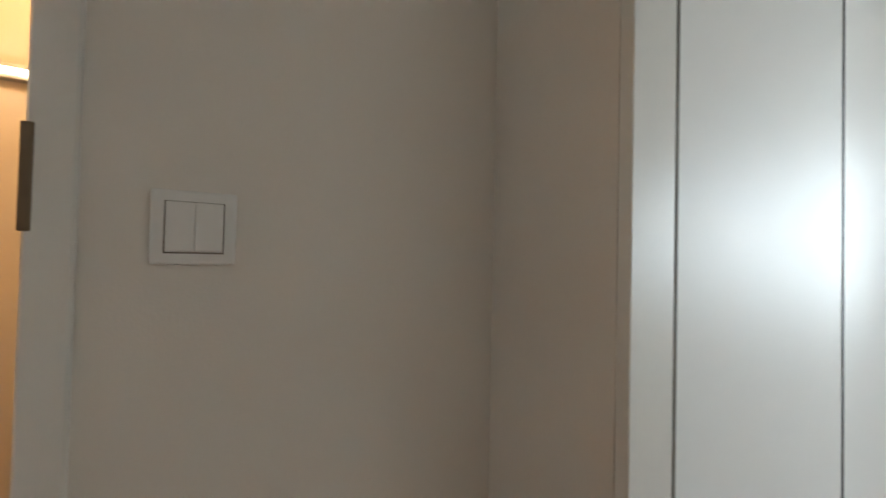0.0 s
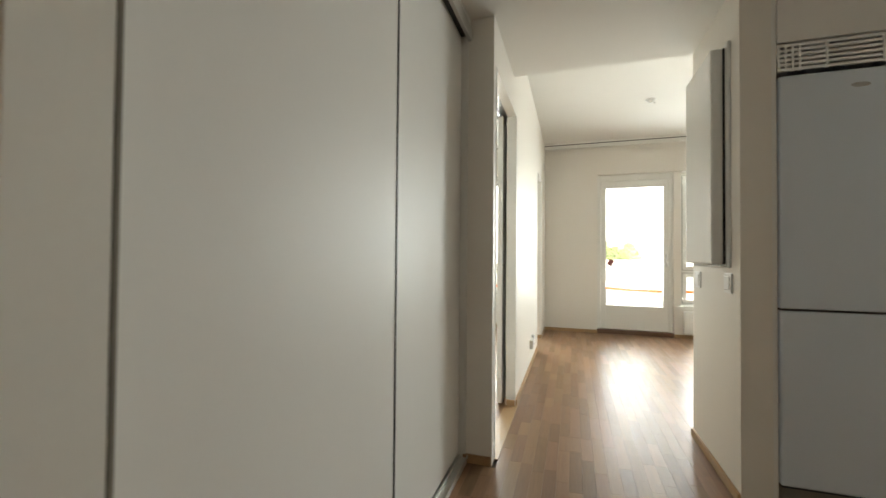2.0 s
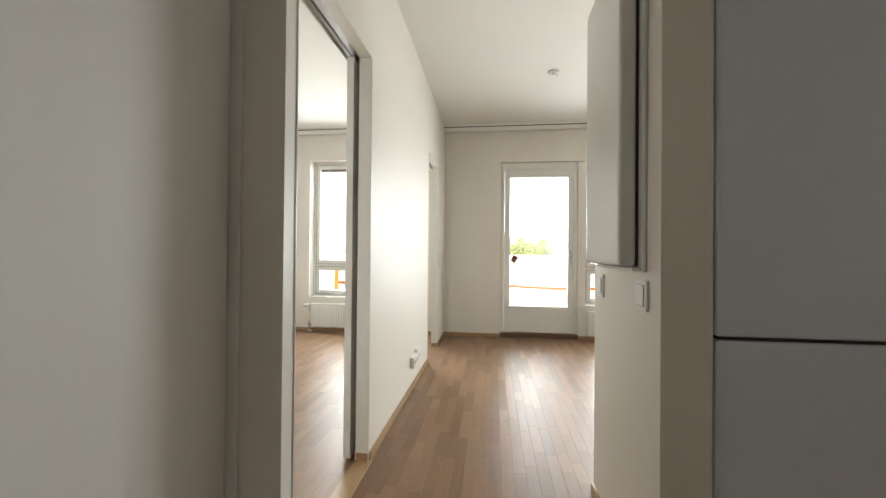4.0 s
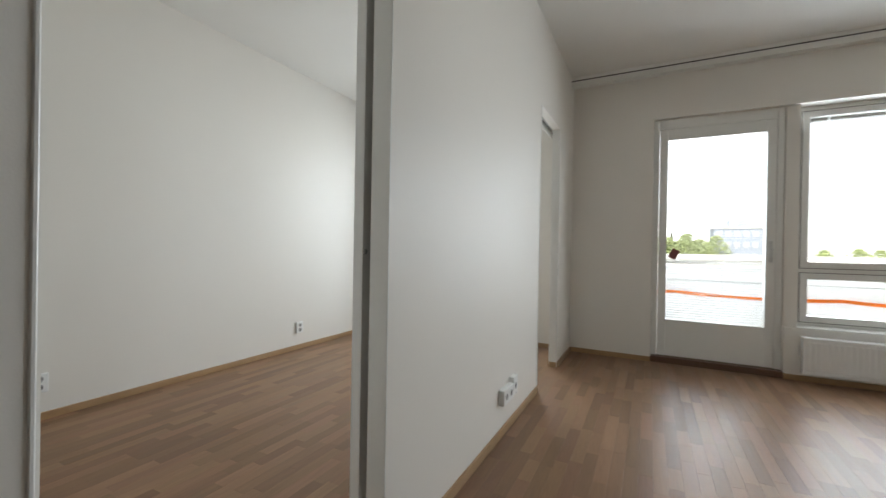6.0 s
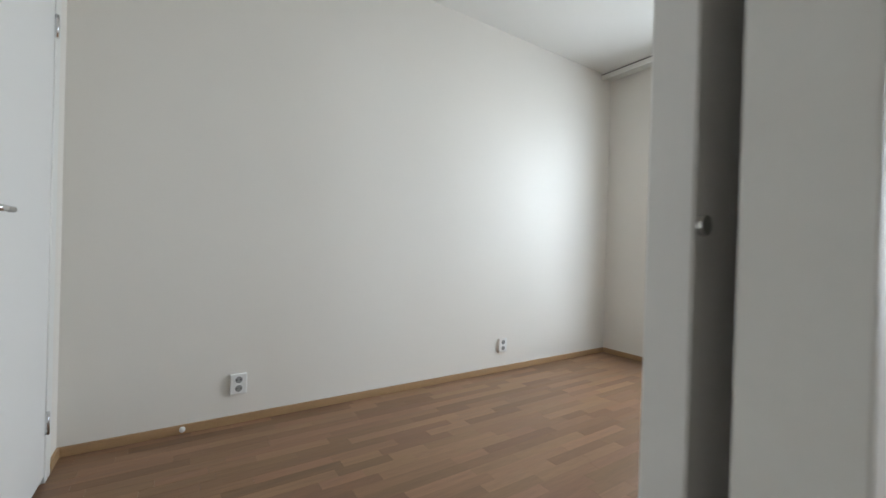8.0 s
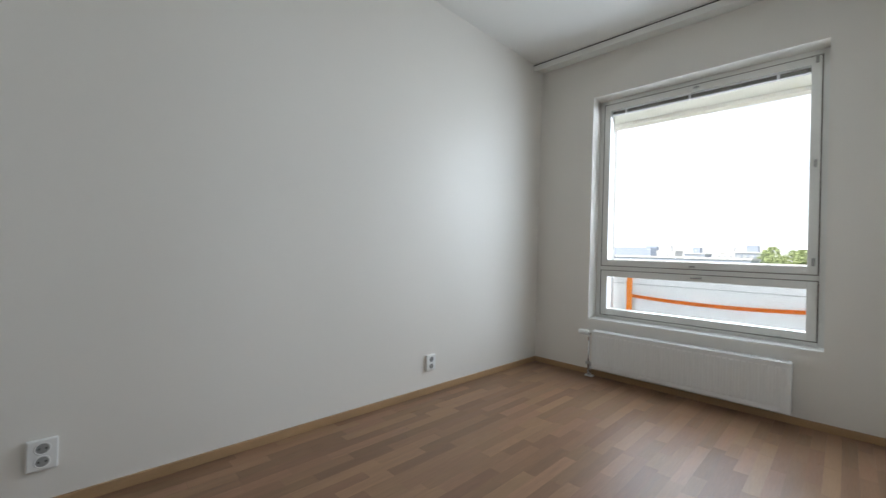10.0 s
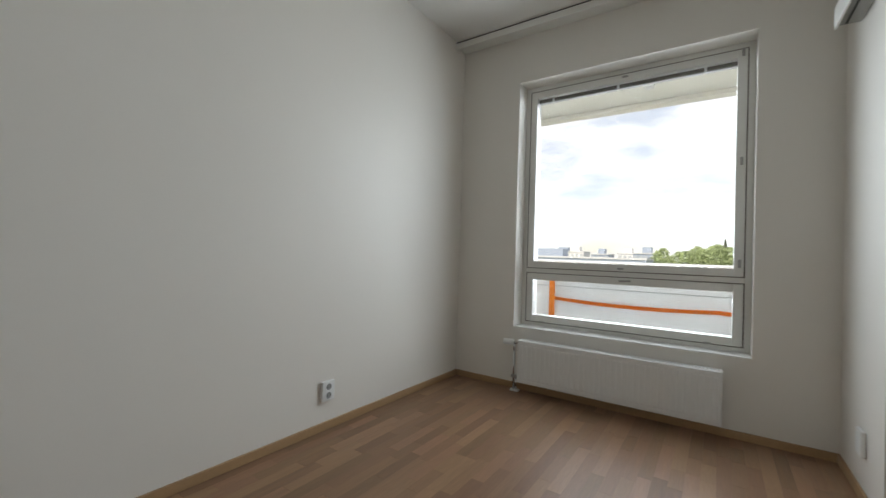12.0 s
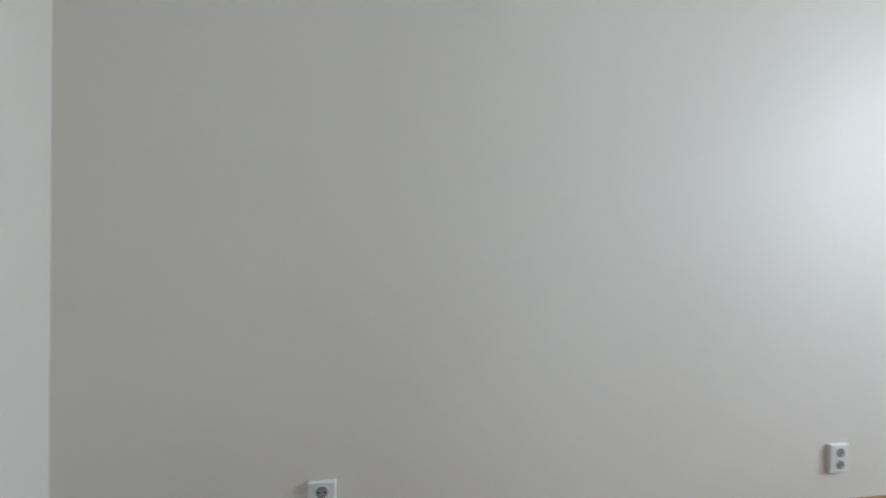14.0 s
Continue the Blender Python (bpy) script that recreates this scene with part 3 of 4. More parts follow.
def fuse_cabinet():
    c = thing("fuse_cabinet", "white metal fuse cabinet mounted on the wall", "cabinet", (RX, 2.588, 1.027), -90)
    w, h = 0.445, 1.035
    part("flange", bm_box(-w / 2 - 0.018, -0.014, -0.018, w / 2 + 0.030, 0, h + 0.018, 0.003), METALW, c)
    # near-black body colours in the shade of the groove behind the cover
    part("body", bm_box(-w / 2 + 0.003, -0.024, 0, w / 2 - 0.003, -0.014, h, 0.002), DARK, c, "seam behind the cover, its shade put into dark colour")
    part("cover", bm_box(-w / 2, -0.075, 0, w / 2, -0.022, h, 0.014, 4), ENAMEL, c, "plain glossy white enamelled cover")
    part("lower_edge", bm_box(-w / 2 + 0.01, -0.040, -0.014, w / 2 + 0.02, -0.015, -0.004, 0.002), ENAMEL, c, "white folded lower lip")


fuse_cabinet()


def lamp_outlet(label, at):
    s = thing("ceiling_hook_box", label, "lamp socket", at)
    bm = bm_cyl((0, 0, -0.012), (0, 0, 0), 0.045, 28, None, 0.050)
    part("cover", bm, PLASTIC, s, "", True)
    part("plug", bm_box(-0.018, -0.012, -0.034, 0.018, 0.012, -0.012, 0.004, 2), PLASTIC, s)
    part("hook", bm_tube([(0.03, 0, -0.010), (0.03, 0, -0.032), (0.038, 0, -0.038), (0.045, 0, -0.030)], 0.0022, 6), STEEL, s, "", True)


lamp_outlet("white ceiling lamp outlet in the living room", (0.655, 4.74, HC))
lamp_outlet("white ceiling lamp outlet in the bedroom", (-1.84, 4.72, HC))


YELLOW = node_mat("yellow_dust_cap", (0.75, 0.62, 0.05), 0.45, var=0.03)
det = thing("smoke_detector", "white smoke detector under a yellow dust cap", "smoke detector", (-1.20, 4.73, HC))
part("base", bm_cyl((0, 0, -0.018), (0, 0, 0), 0.054, 28), PLASTIC, det, "", True)
part("dust_cap", bm_cyl((0, 0, -0.052), (0, 0, -0.018), 0.048, 28, None, 0.056), YELLOW, det, "yellow plastic dust cap", True)
cap = part("cable_cap", bm_cyl((0, 0, 0), (0.016, 0, 0), 0.013, 16), PLASTIC, None, "", True)
cap.location = (XW + 0.012, 2.777, FZ + 0.026)
tagged(cap, "small round white cap on the skirting board", "cable cap")


# ---- sliding doors of the bedroom ----
def sliding_door(label, y0, y1, pull):
    d = thing("sliding_door", label, "sliding door", (-0.616, (y0 + y1) / 2, FZ + 0.012), group="sliding doors on the partition")
    h, w = 2.095, (y1 - y0) / 2
    part("leaf", bm_box(-0.019, -w, 0, 0.019, w, h, 0.002), GLOSS, d)
    py = pull * (w - 0.055)
    ring = bm_ring(0, 0, 0, 0.016, 0.004, 28, 1.0, 2.0)
    o = part("finger_pull", ring, CHROME, d, "oval chrome finger pull", True)
    o.matrix_local = pose(-0.0195, py, 0.985, 0, 0, -90)
    well = bmesh.new()
    bmesh.ops.create_circle(well, segments=28, radius=0.016, cap_ends=True, matrix=Matrix.Diagonal((1, 1, 2, 1)) @ pose(0, -0.0006, 0, 90))
    p = part("pull_well", well, PULL_WELL, d, "dark recess of the pull")
    p.matrix_local = pose(-0.0195, py, 0.985, 0, 0, -90)
    part("guide", bm_cyl((0.024, -w + 0.01, 1.0), (0.019, -w + 0.01, 1.0), 0.008, 10), STEEL, d)
    for sy in (-0.75, 0.75):
        part("hanger", bm_box(-0.012, sy * w - 0.03, h, 0.012, sy * w + 0.03, h + 0.03, 0.002), STEEL, d)


sliding_door("white lacquered sliding door, pushed open, by the hall doorway", 3.066, 3.975, -1)
sliding_door("white lacquered sliding door with chrome finger pull, open", 3.990, 4.90, 1)
rail = thing("sliding_rail", "aluminium sliding-door rail with white cover", "rail", (0, 0, 0))
part("track", bm_box(-0.648, A0 + 0.04, 2.100, XP0 - 0.002, 6.02, 2.165, 0.002), STEEL, rail, "grey aluminium running track")
part("cover", bm_box(-0.662, A0 + 0.04, 2.085, -0.650, 6.02, 2.185, 0.002), FRAME, rail, "white cover board")
# dark strip under the track, painting a groove's shade
part("groove_shade", bm_box(-0.626, A0 + 0.05, 2.0985, -0.616, 6.01, 2.1005), DARK, rail)


# ---- bedroom's hinged door ----
def hinged_door():
    d = thing("door_2", "white flush door with chrome lever, closed", "door", (0, 0, 0), kind="structure")
    fr = bmesh.new()
    for a in ((K0 - 0.055, FZ, K0 + 0.02, KH + 0.055), (K1 - 0.02, FZ, K1 + 0.055, KH + 0.055), (K0 + 0.02, KH - 0.02, K1 - 0.02, KH + 0.055)):
        bm_box(a[0], YB, a[1], a[2], YB + 0.012, a[3], 0.003, 1, fr)
    part("casing", fr, FRAME, d)
    jb = bmesh.new()
    for a in ((K0, FZ, K0 + 0.02, KH), (K1 - 0.02, FZ, K1, KH), (K0 + 0.02, KH - 0.02, K1 - 0.02, KH)):
        bm_box(a[0], YB - 0.10, a[1], a[2], YB, a[3], 0, 1, jb)
    part("door_frame", jb, FRAME, d)
    part("leaf", bm_box(K0 + 0.023, YB - 0.030, 0.008, K1 - 0.023, YB + 0.008, KH - 0.023, 0.002), GLOSS, d)
    hx = K1 - 0.085
    part("rose", bm_cyl((hx, YB + 0.008, 1.035), (hx, YB + 0.016, 1.035), 0.026, 22), CHROME, d, "", True)
    part("handle", bm_tube([(hx, YB + 0.016, 1.035), (hx, YB + 0.058, 1.035), (hx - 0.115, YB + 0.062, 1.035)], 0.009, 12), CHROME, d, "chrome lever handle", True)
    part("key_rose", bm_cyl((hx, YB + 0.008, 0.955), (hx, YB + 0.013, 0.955), 0.022, 20), CHROME, d, "round chrome key plate", True)
    for z in (0.22, 1.80):
        part("hinge", bm_cyl((K0 + 0.022, YB + 0.014, z - 0.045), (K0 + 0.022, YB + 0.014, z + 0.045), 0.008, 12), CHROME, d, "chrome hinge", True)


hinged_door()
structure("wall_closing", bm_box(XW - 0.15, A0 - 0.30, FZ, -1.42, A0 - 0.09, HC), PAINT, "plain wall behind the closed door", "wall")


# ---- hall closet ----
def closet():
    c = thing("closet", "white sliding-door closet built into the hall", "closet", (0, 0, 0))
    part("end_trim", bm_box(-0.590, 0.352, FZ, -0.571, 0.441, HH, 0.0012), FRAME, c, "white trim board")
    # grey strip paints the shade of the groove beside the trim
    part("edge_shade_line", bm_box(-0.590, 0.4415, FZ, -0.5705, 0.4485, HH, 0.001), SLOT, c, "narrow grey strip beside the trim, groove's shade put into colour")
    a = part("closet_door", bm_box(-0.664, 0.4405, 0.025, -0.640, 1.318, 2.215, 0.002), GLOSS, c, "plain white sliding panel")
    b = part("closet_door", bm_box(-0.700, 1.300, 0.025, -0.676, 2.190, 2.215, 0.002), GLOSS, c, "plain white sliding panel")
    part("edge_profile", bm_box(-0.666, 1.300, 0.020, -0.638, 1.312, 2.218, 0.001), DARK, a, "thin dark edge profile")
    tr = bmesh.new()
    bm_box(-0.72, 0.4405, FZ, -0.632, 2.191, 0.006, 0, 1, tr)
    for x in (-0.718, -0.674, -0.632):
        bm_box(x, 0.4405, 0.006, x + 0.006, 2.191, 0.018, 0, 1, tr)
    part("bottom_track", tr, ALU, c, "grey aluminium floor track")
    tp = bmesh.new()
    bm_box(-0.72, 0.4405, 2.215, -0.632, 2.191, 2.23, 0, 1, tp)
    bm_box(-0.640, 0.4405, 2.190, -0.620, 2.191, 2.262, 0.004, 2, tp)
    part("top_track", tp, ALU, c, "grey aluminium top track")
    # dark strip below the top track colours in its shaded groove
    part("groove_shade", bm_box(-0.672, 0.445, 2.2105, -0.644, 2.17, 2.2145), DARK, c)
    part("fascia", bm_box(-0.66, 0.4405, 2.262, -0.632, 2.205, HH), FRAME, c)
    part("end_profile", bm_box(-0.722, 2.1925, FZ, -0.640, 2.204, HH, 0.002), FRAME, c, "narrow white end profile")


closet()


# doorway linings
def lining(name, y, side, h, label):
    structure(name, bm_box(XP0 - 0.004, min(y, y + side * 0.008), FZ, XP1 + 0.004, max(y, y + side * 0.008), h, 0.002), FRAME, label, "trim")


lining("trim_opening_1", A0, 1, AH, "white lining on the doorway's jamb")
lining("trim_opening_2", A1, -1, AH, "white lining on the doorway's jamb")
lining("trim_opening_3", B0, 1, BH, "white lining on the doorway's jamb")
lining("trim_opening_4", B1, -1, BH, "white lining on the doorway's jamb")


# ---- bathroom doorway ----
def bathroom_door_frame():
    f = thing("door_3", "white painted bathroom door frame with strike plate", "door frame", kind="structure")
    part("jamb", bm_box(XN - 0.115, -0.235, FZ, XN + 0.012, -0.195, 2.07, 0.003), FRAME, f)
    part("jamb", bm_box(XN - 0.115, -1.10, FZ, XN + 0.012, -1.062, 2.07, 0.003), FRAME, f)
    part("head", bm_box(XN - 0.115, -1.062, 2.03, XN + 0.012, -0.235, 2.07, 0.003), FRAME, f)
    part("strike_plate", bm_box(XN - 0.012, -0.2375, 1.052, XN + 0.0145, -0.2275, 1.160, 0.001), BRASS, f, "dark metal strike plate")


bathroom_door_frame()
lamp = thing("bathroom_mirror_light", "slim warm bathroom lamp on the wall", "lamp", (-2.3, -0.55, 1.66))
GLOW = bpy.data.materials.new("lamp_diffuser")
GLOW.use_nodes = True
GLOW.node_tree.nodes["Principled BSDF"].inputs["Emission Color"].default_value = (1.0, 0.8, 0.55, 1)
GLOW.node_tree.nodes["Principled BSDF"].inputs["Emission Strength"].default_value = 3.0
part("base", bm_box(0, -0.3, -0.03, 0.03, 0.3, 0.03, 0.004), ALU, lamp)
part("tube", bm_cyl((0.045, -0.28, 0), (0.045, 0.28, 0), 0.007, 14), GLOW, lamp, "glowing warm tube", True)


# ---- fridge and the cupboard over it ----
def fridge():
    f = thing("fridge", "tall light grey fridge-freezer with two doors", "fridge", (1.015, 2.25, 0))
    w = 0.279
    part("body", bm_box(-w, 0.035, 0.03, w, 0.58, 1.838, 0.004), FRIDGE, f)
    part("upper_door", bm_box(-w, -0.022, 0.842, w, 0.030, 1.843, 0.010, 3), FRIDGE, f, "plain upper fridge door")
    part("lower_door", bm_box(-w, -0.022, 0.09, w, 0.030, 0.832, 0.010, 3), FRIDGE, f, "plain freezer door")
    part("seal", bm_box(-w + 0.01, -0.010, 0.08, w - 0.01, 0.036, 1.835), DARK, f, "dark door seal")
    part("plinth", bm_box(-w + 0.005, 0.01, FZ, w - 0.005, 0.05, 0.08), SLOT, f)
    badge = bmesh.new()
    bmesh.ops.create_uvsphere(badge, u_segments=20, v_segments=8, radius=1, matrix=pose(0.0, -0.022, 1.775) @ Matrix.Diagonal((0.033, 0.003, 0.010, 1)))
    part("badge", badge, SILLM, f, "small blank oval badge", True)
    for z0, z1 in ((0.875, 1.195), (0.478, 0.795)):
        x = w - 0.018
        h = part("handle", bm_box(x - 0.012, -0.068, z0, x + 0.014, -0.056, z1, 0.004, 2), METALW, f, "upright pale bar handle")
        for z in (z0 + 0.02, z1 - 0.02):
            part("standoff", bm_box(x - 0.010, -0.058, z - 0.012, x + 0.010, -0.020, z + 0.012, 0.003), STEEL, h)


fridge()


def niche_fittings():
    c = thing("fridge_housing", "white cupboard housing round the fridge", "cabinet", (0, 0, 0))
    part("side_panel", bm_box(0.712, 2.238, FZ, 0.731, RY1 - 0.09, HH), GLOSS, c)
    part("side_panel", bm_box(1.300, 2.238, FZ, 1.318, RY1 - 0.09, HH), GLOSS, c)
    part("shelf", bm_box(0.731, 2.26, 1.985, 1.300, RY1 - 0.09, 2.0), GLOSS, c)
    dr = part("cupboard_door", bm_box(0.733, 2.232, 1.990, 1.298, 2.252, HH - 0.004, 0.002), GLOSS, c, "white lacquered cupboard door")
    part("handle", bm_tube([(1.12, 2.232, 2.018), (1.125, 2.205, 2.018), (1.255, 2.205, 2.018), (1.26, 2.232, 2.018)], 0.006), ALU, dr, "grey metal bow handle", True)
    g = bmesh.new()
    z0, z1 = 1.862, 1.978
    for i in range(6):
        z = z0 + 0.004 + i * (z1 - z0 - 0.012) / 5
        bm_box(0.733, 2.236, z, 1.298, 2.246, z + 0.012, 0, 1, g)
    for x in (0.735, 0.760, 0.785, 0.810, 0.905, 1.09, 1.20, 1.225, 1.25, 1.275, 1.29):
        bm_box(x, 2.2335, z0, x + 0.008, 2.2445, z1, 0, 1, g)
    part("vent_grille", g, PLASTIC, c, "white plastic air grille over the fridge")


niche_fittings()


# ---- outdoors ----
def outdoors():
    structure("ground", bm_box(-1500, 8.6, -13.2, 1500, 2500, -13.0), GROUND, "flat ground far below the balcony", "ground")
    structure("balcony_slab", bm_box(-5.0, YFO, -0.25, 7.0, 8.25, -0.05), CONCRETE, "pale concrete balcony floor", "balcony floor")
    structure("balcony_soffit", bm_box(-5.0, YFO, 2.55, 7.0, 7.95, 2.85), SOFFIT, "pale underside of the balcony roof", "soffit")
    structure("soffit_edge", bm_box(-5.0, 7.83, 2.505, 7.0, 7.95, 2.548, 0.004), SOFFIT, "stepped pale edge beam of the balcony roof", "soffit")
    sl = thing("soffit_lamp", "small round white lamp under the balcony roof", "lamp", (-1.62, 7.35, 2.55))
    part("base", bm_cyl((0, 0, -0.02), (0, 0, 0), 0.05, 20), PLASTIC, sl, "", True)
    part("cover", bm_cyl((0, 0, -0.06), (0, 0, -0.02), 0.038, 20, None, 0.045), PLASTIC, sl, "", True)
    p = thing("balcony_parapet", "white boarded balcony parapet with grey top rail", "railing", (0, 8.1, -0.05))
    rows = ((0.05, 0.690), (0.696, 0.875))
    for x in range(-5, 7, 2):
        for z0, z1 in rows:
            part("panel", bm_box(x + 0.001, -0.012, z0, x + 1.999, 0.012, z1, 0.003), PARAPET, p)
    for x in range(-5, 8):
        part("post", bm_box(x - 0.02, 0.0185, 0, x + 0.02, 0.05, 0.90, 0.003), ALU, p)
    part("joint_strip", bm_box(-5.0, 0.0125, 0.675, 7.0, 0.018, 0.712), SILLM, p, "grey strip behind the panel joint")
    part("top_rail", bm_box(-5.0, -0.03, 0.90, 7.0, 0.05, 0.945, 0.006), ALU, p, "grey aluminium top rail")
    tape = thing("barrier_tape", "orange plastic barrier tape strung along the parapet", "tape", (0, 8.055, 0))
    n = 40
    bm = bmesh.new()
    vs = []
    for i in range(n + 1):
        x = -2.68 + 6.4 * i / n
        s = abs(((x + 2.68) / 1.6) % 1.0 - 0.5) * 2
        z = 0.505 - 0.030 * (1 - s * s) - 0.004 * (x + 2.68)
        tw = 0.018 * math.sin(i * 1.7) * 0.3
        vs.append((bm.verts.new((x, tw, z - 0.019)), bm.verts.new((x, -tw - 0.002, z + 0.019))))
    for a, b in zip(vs[:-1], vs[1:]):
        bm.faces.new((a[0], b[0], b[1], a[1]))
    bmesh.ops.solidify(bm, geom=bm.faces[:], thickness=0.0015)
    part("band", bm, ORANGE, tape)
    part("tail", bm_box(-2.72, -0.012, 0.22, -2.655, -0.004, 0.72, 0.002), ORANGE, tape, "orange tape wound round a post")
    structure("balcony_side", bm_box(-2.98, YFO, -0.05, -2.86, 8.0, 2.55), PARAPET, "white side wall of the balcony", "wall")


outdoors()


def far_building(label, x0, y0, w, d, h, wall, storeys, bays):
    b = thing("apartment_building", label, "building", (x0 + w / 2, y0 + d / 2, -13.0))
    part("wall", bm_box(-w / 2, -d / 2, 0, w / 2, d / 2, h), wall, b)
    part("roof", bm_box(-w / 2 - 0.3, -d / 2 - 0.3, h, w / 2 + 0.3, d / 2 + 0.3, h + 0.5), ROOFM, b)
    part("roof_hut", bm_box(-w * 0.2, -d * 0.2, h + 0.5, w * 0.15, d * 0.2, h + 3.0), wall, b)
    me = mesh_of("window", bm_box(-w / bays * 0.30, -0.12, 0, w / bays * 0.30, 0.10, h / storeys * 0.5), PANE_DARK)
    for s in range(max(0, storeys - 3), storeys):
        for i in range(bays):
            o = new("window", me)
            o.parent = b
            o.matrix_local = pose(-w / 2 + w * (i + 0.5) / bays, -d / 2, h * (s + 0.28) / storeys)
    return b


def low_hall(label, x0, y0, w, d, top):
    b = thing("low_building", label, "building", (x0 + w / 2, y0 + d / 2, -13.0))
    part("wall", bm_box(-w / 2, -d / 2, 0, w / 2, d / 2, top + 13 - 0.3), FACADE_W, b)
    part("roof", bm_box(-w / 2 - 0.2, -d / 2 - 0.2, top + 13 - 0.3, w / 2 + 0.2, d / 2 + 0.2, top + 13), ROOFM, b, "pale flat roof")
    return b


low_hall("white flat-roofed house across the yard", -60, 40, 150, 22, 0.72)
far_building("blue-grey office block with window bands", 19.5, 165, 15, 12, 22.0, FACADE_B, 6, 6)
far_building("white apartment block on the skyline", -112, 230, 16, 12, 17.0, FACADE_W, 5, 6)
far_building("pale apartment block among trees", -86, 240, 16, 12, 17.6, FACADE_B, 5, 6)
far_building("white apartment block with roof hut on the skyline", -66, 210, 9, 12, 17.2, FACADE_W, 5, 4)
far_building("blue-grey apartment block on the skyline", -52, 205, 8, 12, 16.2, FACADE_B, 5, 4)
far_building("white apartment block on the skyline", -42, 215, 9, 12, 16.9, FACADE_W, 5, 4)
far_building("blue-grey apartment block with roof hut on the skyline", -31, 190, 10, 12, 16.8, FACADE_B, 5, 5)
far_building("long low blue-grey industrial hall", -90, 130, 72, 14, 14.1, FACADE_B, 3, 18)


def tree(label, at, h, seed):
    rnd = random.Random(seed)
    t = thing("tree", label, "tree", at, group="trees on the skyline")
    tr = bm_cyl((0, 0, 0), (0, 0, h * 0.7), 0.35, 8, None, 0.10)
    for i in range(6):
        a = rnd.uniform(0, 6.28)
        z = h * rnd.uniform(0.35, 0.65)
        bm_cyl((0, 0, z), (math.cos(a) * h * 0.22, math.sin(a) * h * 0.22, z + h * 0.18), 0.12, 6, tr, 0.04)
    part("trunk", tr, BARK, t)
    verts, faces = [], []
    for i in range(1300):
        a, u = rnd.uniform(0, 6.283), rnd.random()
        z = h * (0.30 + 0.70 * u)
        rmax = h * 0.30 * math.sin(math.pi * min(0.97, 0.12 + 0.86 * u)) ** 0.7 * (0.75 + 0.25 * math.sin(5 * a + seed))
        r = rmax * rnd.random() ** 0.4
        c = Vector((r * math.cos(a), r * math.sin(a), z))
        s = h * rnd.uniform(0.012, 0.032)
        k = len(verts)
        for j in range(4):
            verts.append(c + Vector((rnd.uniform(-1, 1), rnd.uniform(-1, 1), rnd.uniform(-0.8, 0.8))) * s)
        faces += [(k, k + 1, k + 2), (k, k + 2, k + 3), (k, k + 1, k + 3), (k + 1, k + 2, k + 3)]
    me = bpy.data.meshes.new("crown")
    me.from_pydata([tuple(v) for v in verts], [], faces)
    me.materials.append(LEAF)
    o = new("crown", me)
    o.parent = t


def spruce(label, at, h, seed):
    rnd = random.Random(seed)
    t = thing("spruce", label, "tree", at, group="spruces on the skyline")
    part("trunk", bm_cyl((0, 0, 0), (0, 0, h * 0.97), 0.22, 8, None, 0.03), BARK, t)
    verts, faces = [], []
    for i in range(700):
        u = rnd.random() ** 1.3
        a = rnd.uniform(0, 6.283)
        reach = h * 0.19 * (1 - u) * (0.55 + 0.45 * abs(math.sin(u * 34))) + 0.12
        tip = Vector((reach * math.cos(a), reach * math.sin(a), h * (0.2 + 0.8 * u) - reach * 0.35))
        root = Vector((0, 0, h * (0.2 + 0.8 * u)))
        side = Vector((-math.sin(a), math.cos(a), 0)) * rnd.uniform(0.12, 0.30)
        k = len(verts)
        verts += [root, tip + side, tip - side, tip + Vector((0, 0, -0.35))]
        faces += [(k, k + 1, k + 2), (k, k + 2, k + 3), (k, k + 3, k + 1)]
    me = bpy.data.meshes.new("crown")
    me.from_pydata([tuple(v) for v in verts], [], faces)
    me.materials.append(NEEDLE)
    o = new("crown", me)
    o.parent = t


NEEDLE = node_mat("spruce_needles", (0.11, 0.13, 0.08), 0.8, var=0.3, scale=0.5, bump_scale=3.0)
for i, (x, h) in enumerate(((0.9, 22.6), (5.0, 22.4), (7.4, 21.6), (12.2, 20.6))):
    spruce("dark narrow spruce rising over the broadleaf trees", (x, 178 + i, -13), h, 500 + i)
for i in range(26):
    rr = random.Random(100 + i)
    x = -18 + i * 1.45 + rr.uniform(-1, 1)
    tree("spring-green broadleaf tree on the skyline", (x, 165 + rr.uniform(-12, 14), -13), rr.uniform(15.0, 18.4) + (1.6 if x > -8 else 0), i)
for i in range(22):
    rr = random.Random(300 + i)
    tree("low spring-green tree on the far skyline", (38 + i * 5.5 + rr.uniform(-2, 2), 175 + rr.uniform(-8, 8), -13), rr.uniform(14.5, 16.0), 60 + i)


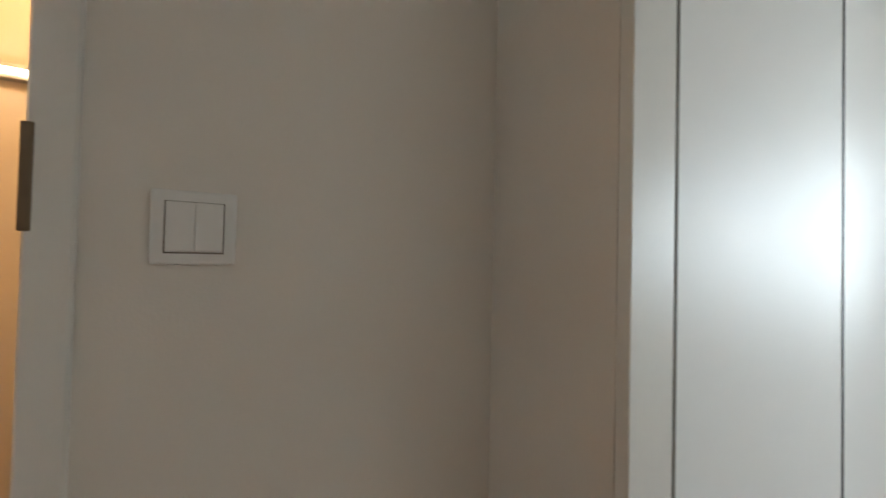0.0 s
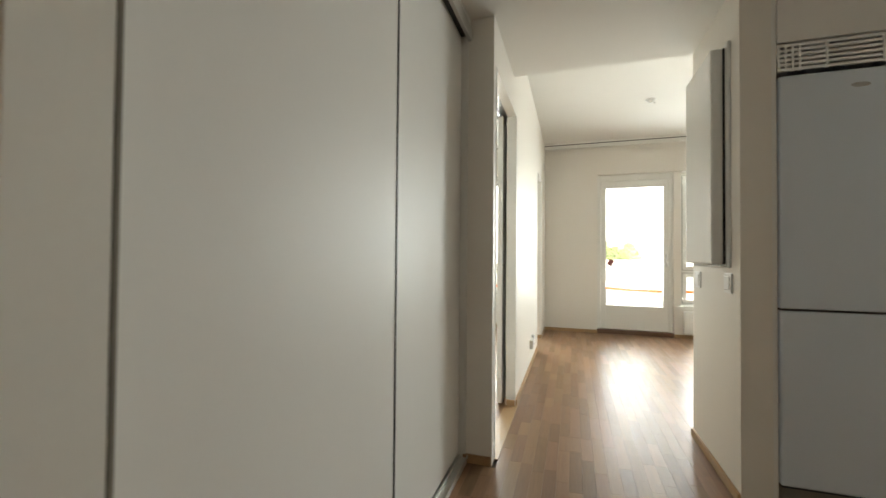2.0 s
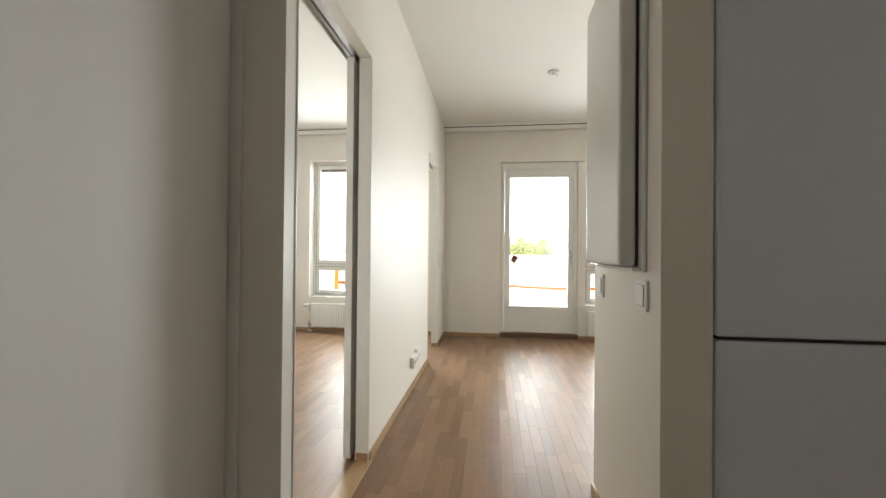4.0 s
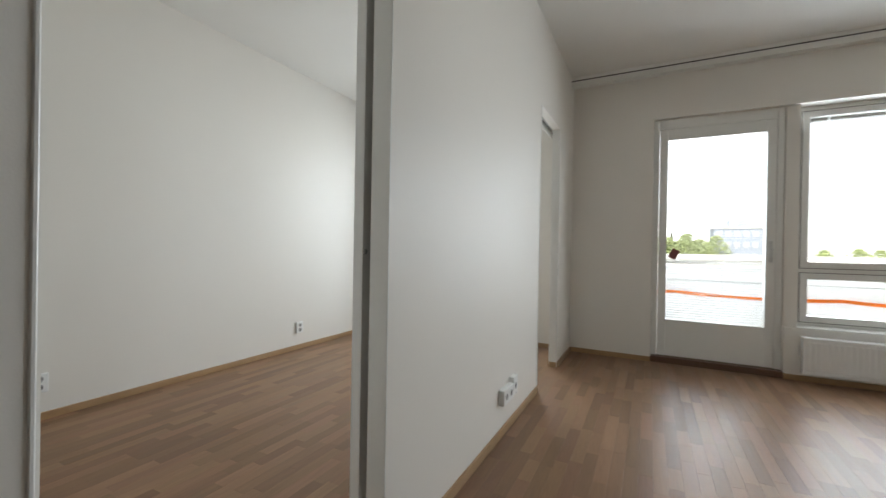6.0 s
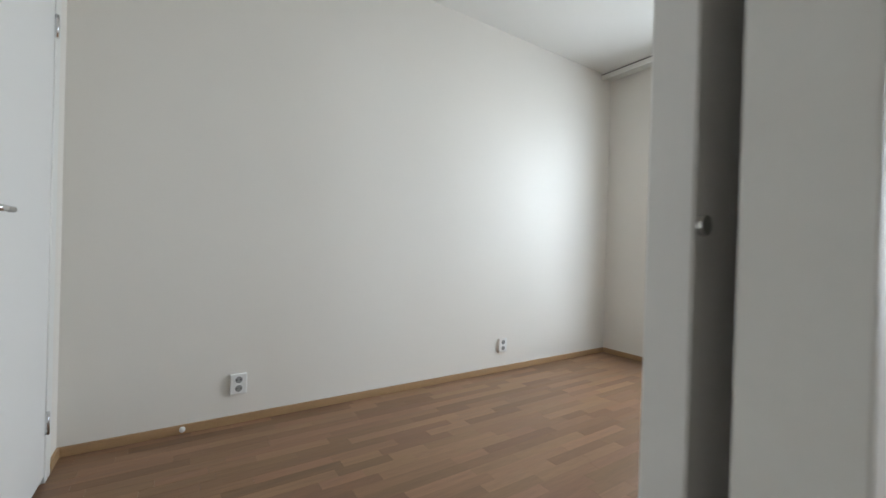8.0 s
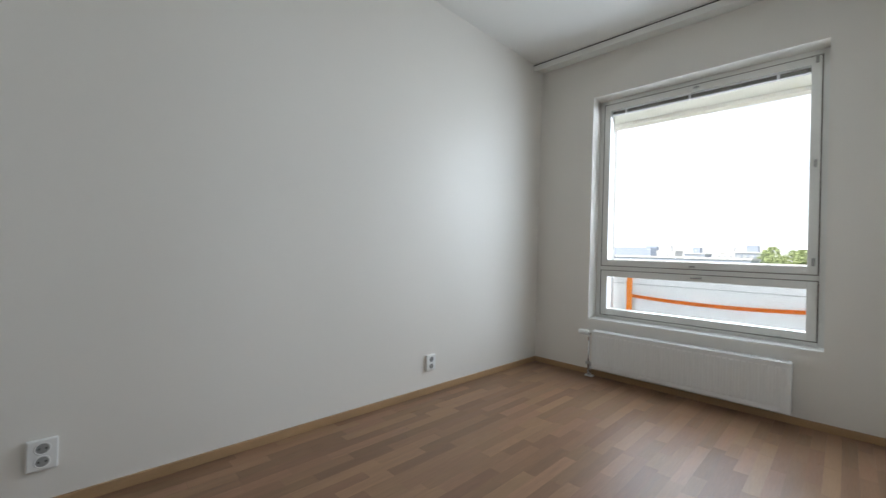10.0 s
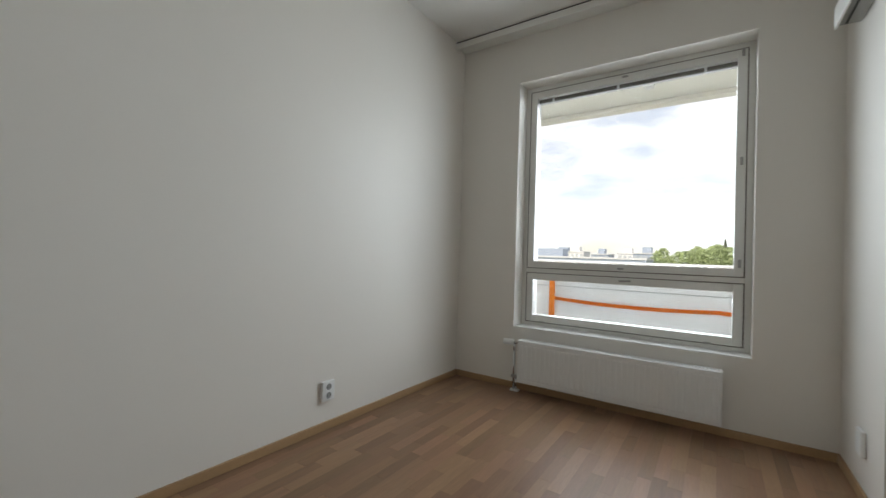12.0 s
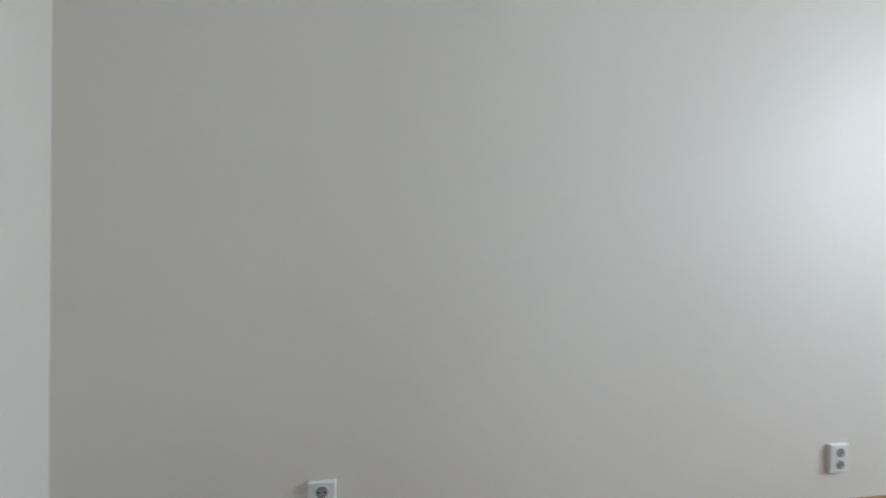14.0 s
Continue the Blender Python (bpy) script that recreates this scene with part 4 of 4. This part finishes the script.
# ---- parquet strips ----
def parquet():
    """Oak strips laid along y, in rows 0.07 wide and of uneven length."""
    rnd = random.Random(7)
    wdt, lens = 0.0605, (0.19, 0.26, 0.33, 0.40, 0.48)
    shared = {}
    for ln in lens:
        shared[ln] = mesh_of("plank", bm_box(-wdt / 2 + 0.0003, -ln / 2 + 0.0003, -0.011, wdt / 2 - 0.0003, ln / 2 - 0.0003, 0.0), OAK)
    verts, faces = [], []
    areas = ((XW, XP1 + 0.02, YB - 0.02, YF), (XP1 + 0.02, XE, YS, YFO - 0.3), (-0.90, XP1 + 0.02, YS, 2.19))
    near, base = 0, wdt
    for x0, x1, y0, y1 in areas:
        wdt = base
        n = int(math.ceil((x1 - x0) / wdt)) + 1
        wdt = (x1 - x0) / (n - 1)
        for i in range(n):
            x = x0 + wdt * (i + 0.5)
            if i == n - 1:
                continue
            y = y0 - rnd.uniform(0, 0.4)
            while y < y1:
                ln = rnd.choice(lens)
                yc = y + ln / 2
                close = near < 300 and ((-2.6 < x < -0.6 and 3.4 < yc < 5.9) or (-0.4 < x < 0.55 and 3.2 < yc < 5.4))
                if close:
                    o = new("plank", shared[ln])
                    o.parent = floor
                    o.location = (x, yc, FZ)
                    near += 1
                else:
                    a, b = max(y, y0) + 0.0003, min(y + ln, y1) - 0.0003
                    if b > a + 0.01:
                        k = len(verts)
                        for z in (FZ - 0.011, FZ):
                            verts += [(x - wdt / 2 + 0.0003, a, z), (x + wdt / 2 - 0.0003, a, z), (x + wdt / 2 - 0.0003, b, z), (x - wdt / 2 + 0.0003, b, z)]
                        faces += [(k + 4, k + 5, k + 6, k + 7), (k, k + 1, k + 5, k + 4), (k + 1, k + 2, k + 6, k + 5), (k + 2, k + 3, k + 7, k + 6), (k + 3, k, k + 4, k + 7)]
                y += ln
    me = bpy.data.meshes.new("planks")
    me.from_pydata(verts, [], faces)
    me.materials.append(OAK_FAR)
    o = new("planks", me)
    o.parent = floor
    tagged(o, "oak parquet strips", kind="stuff")


parquet()
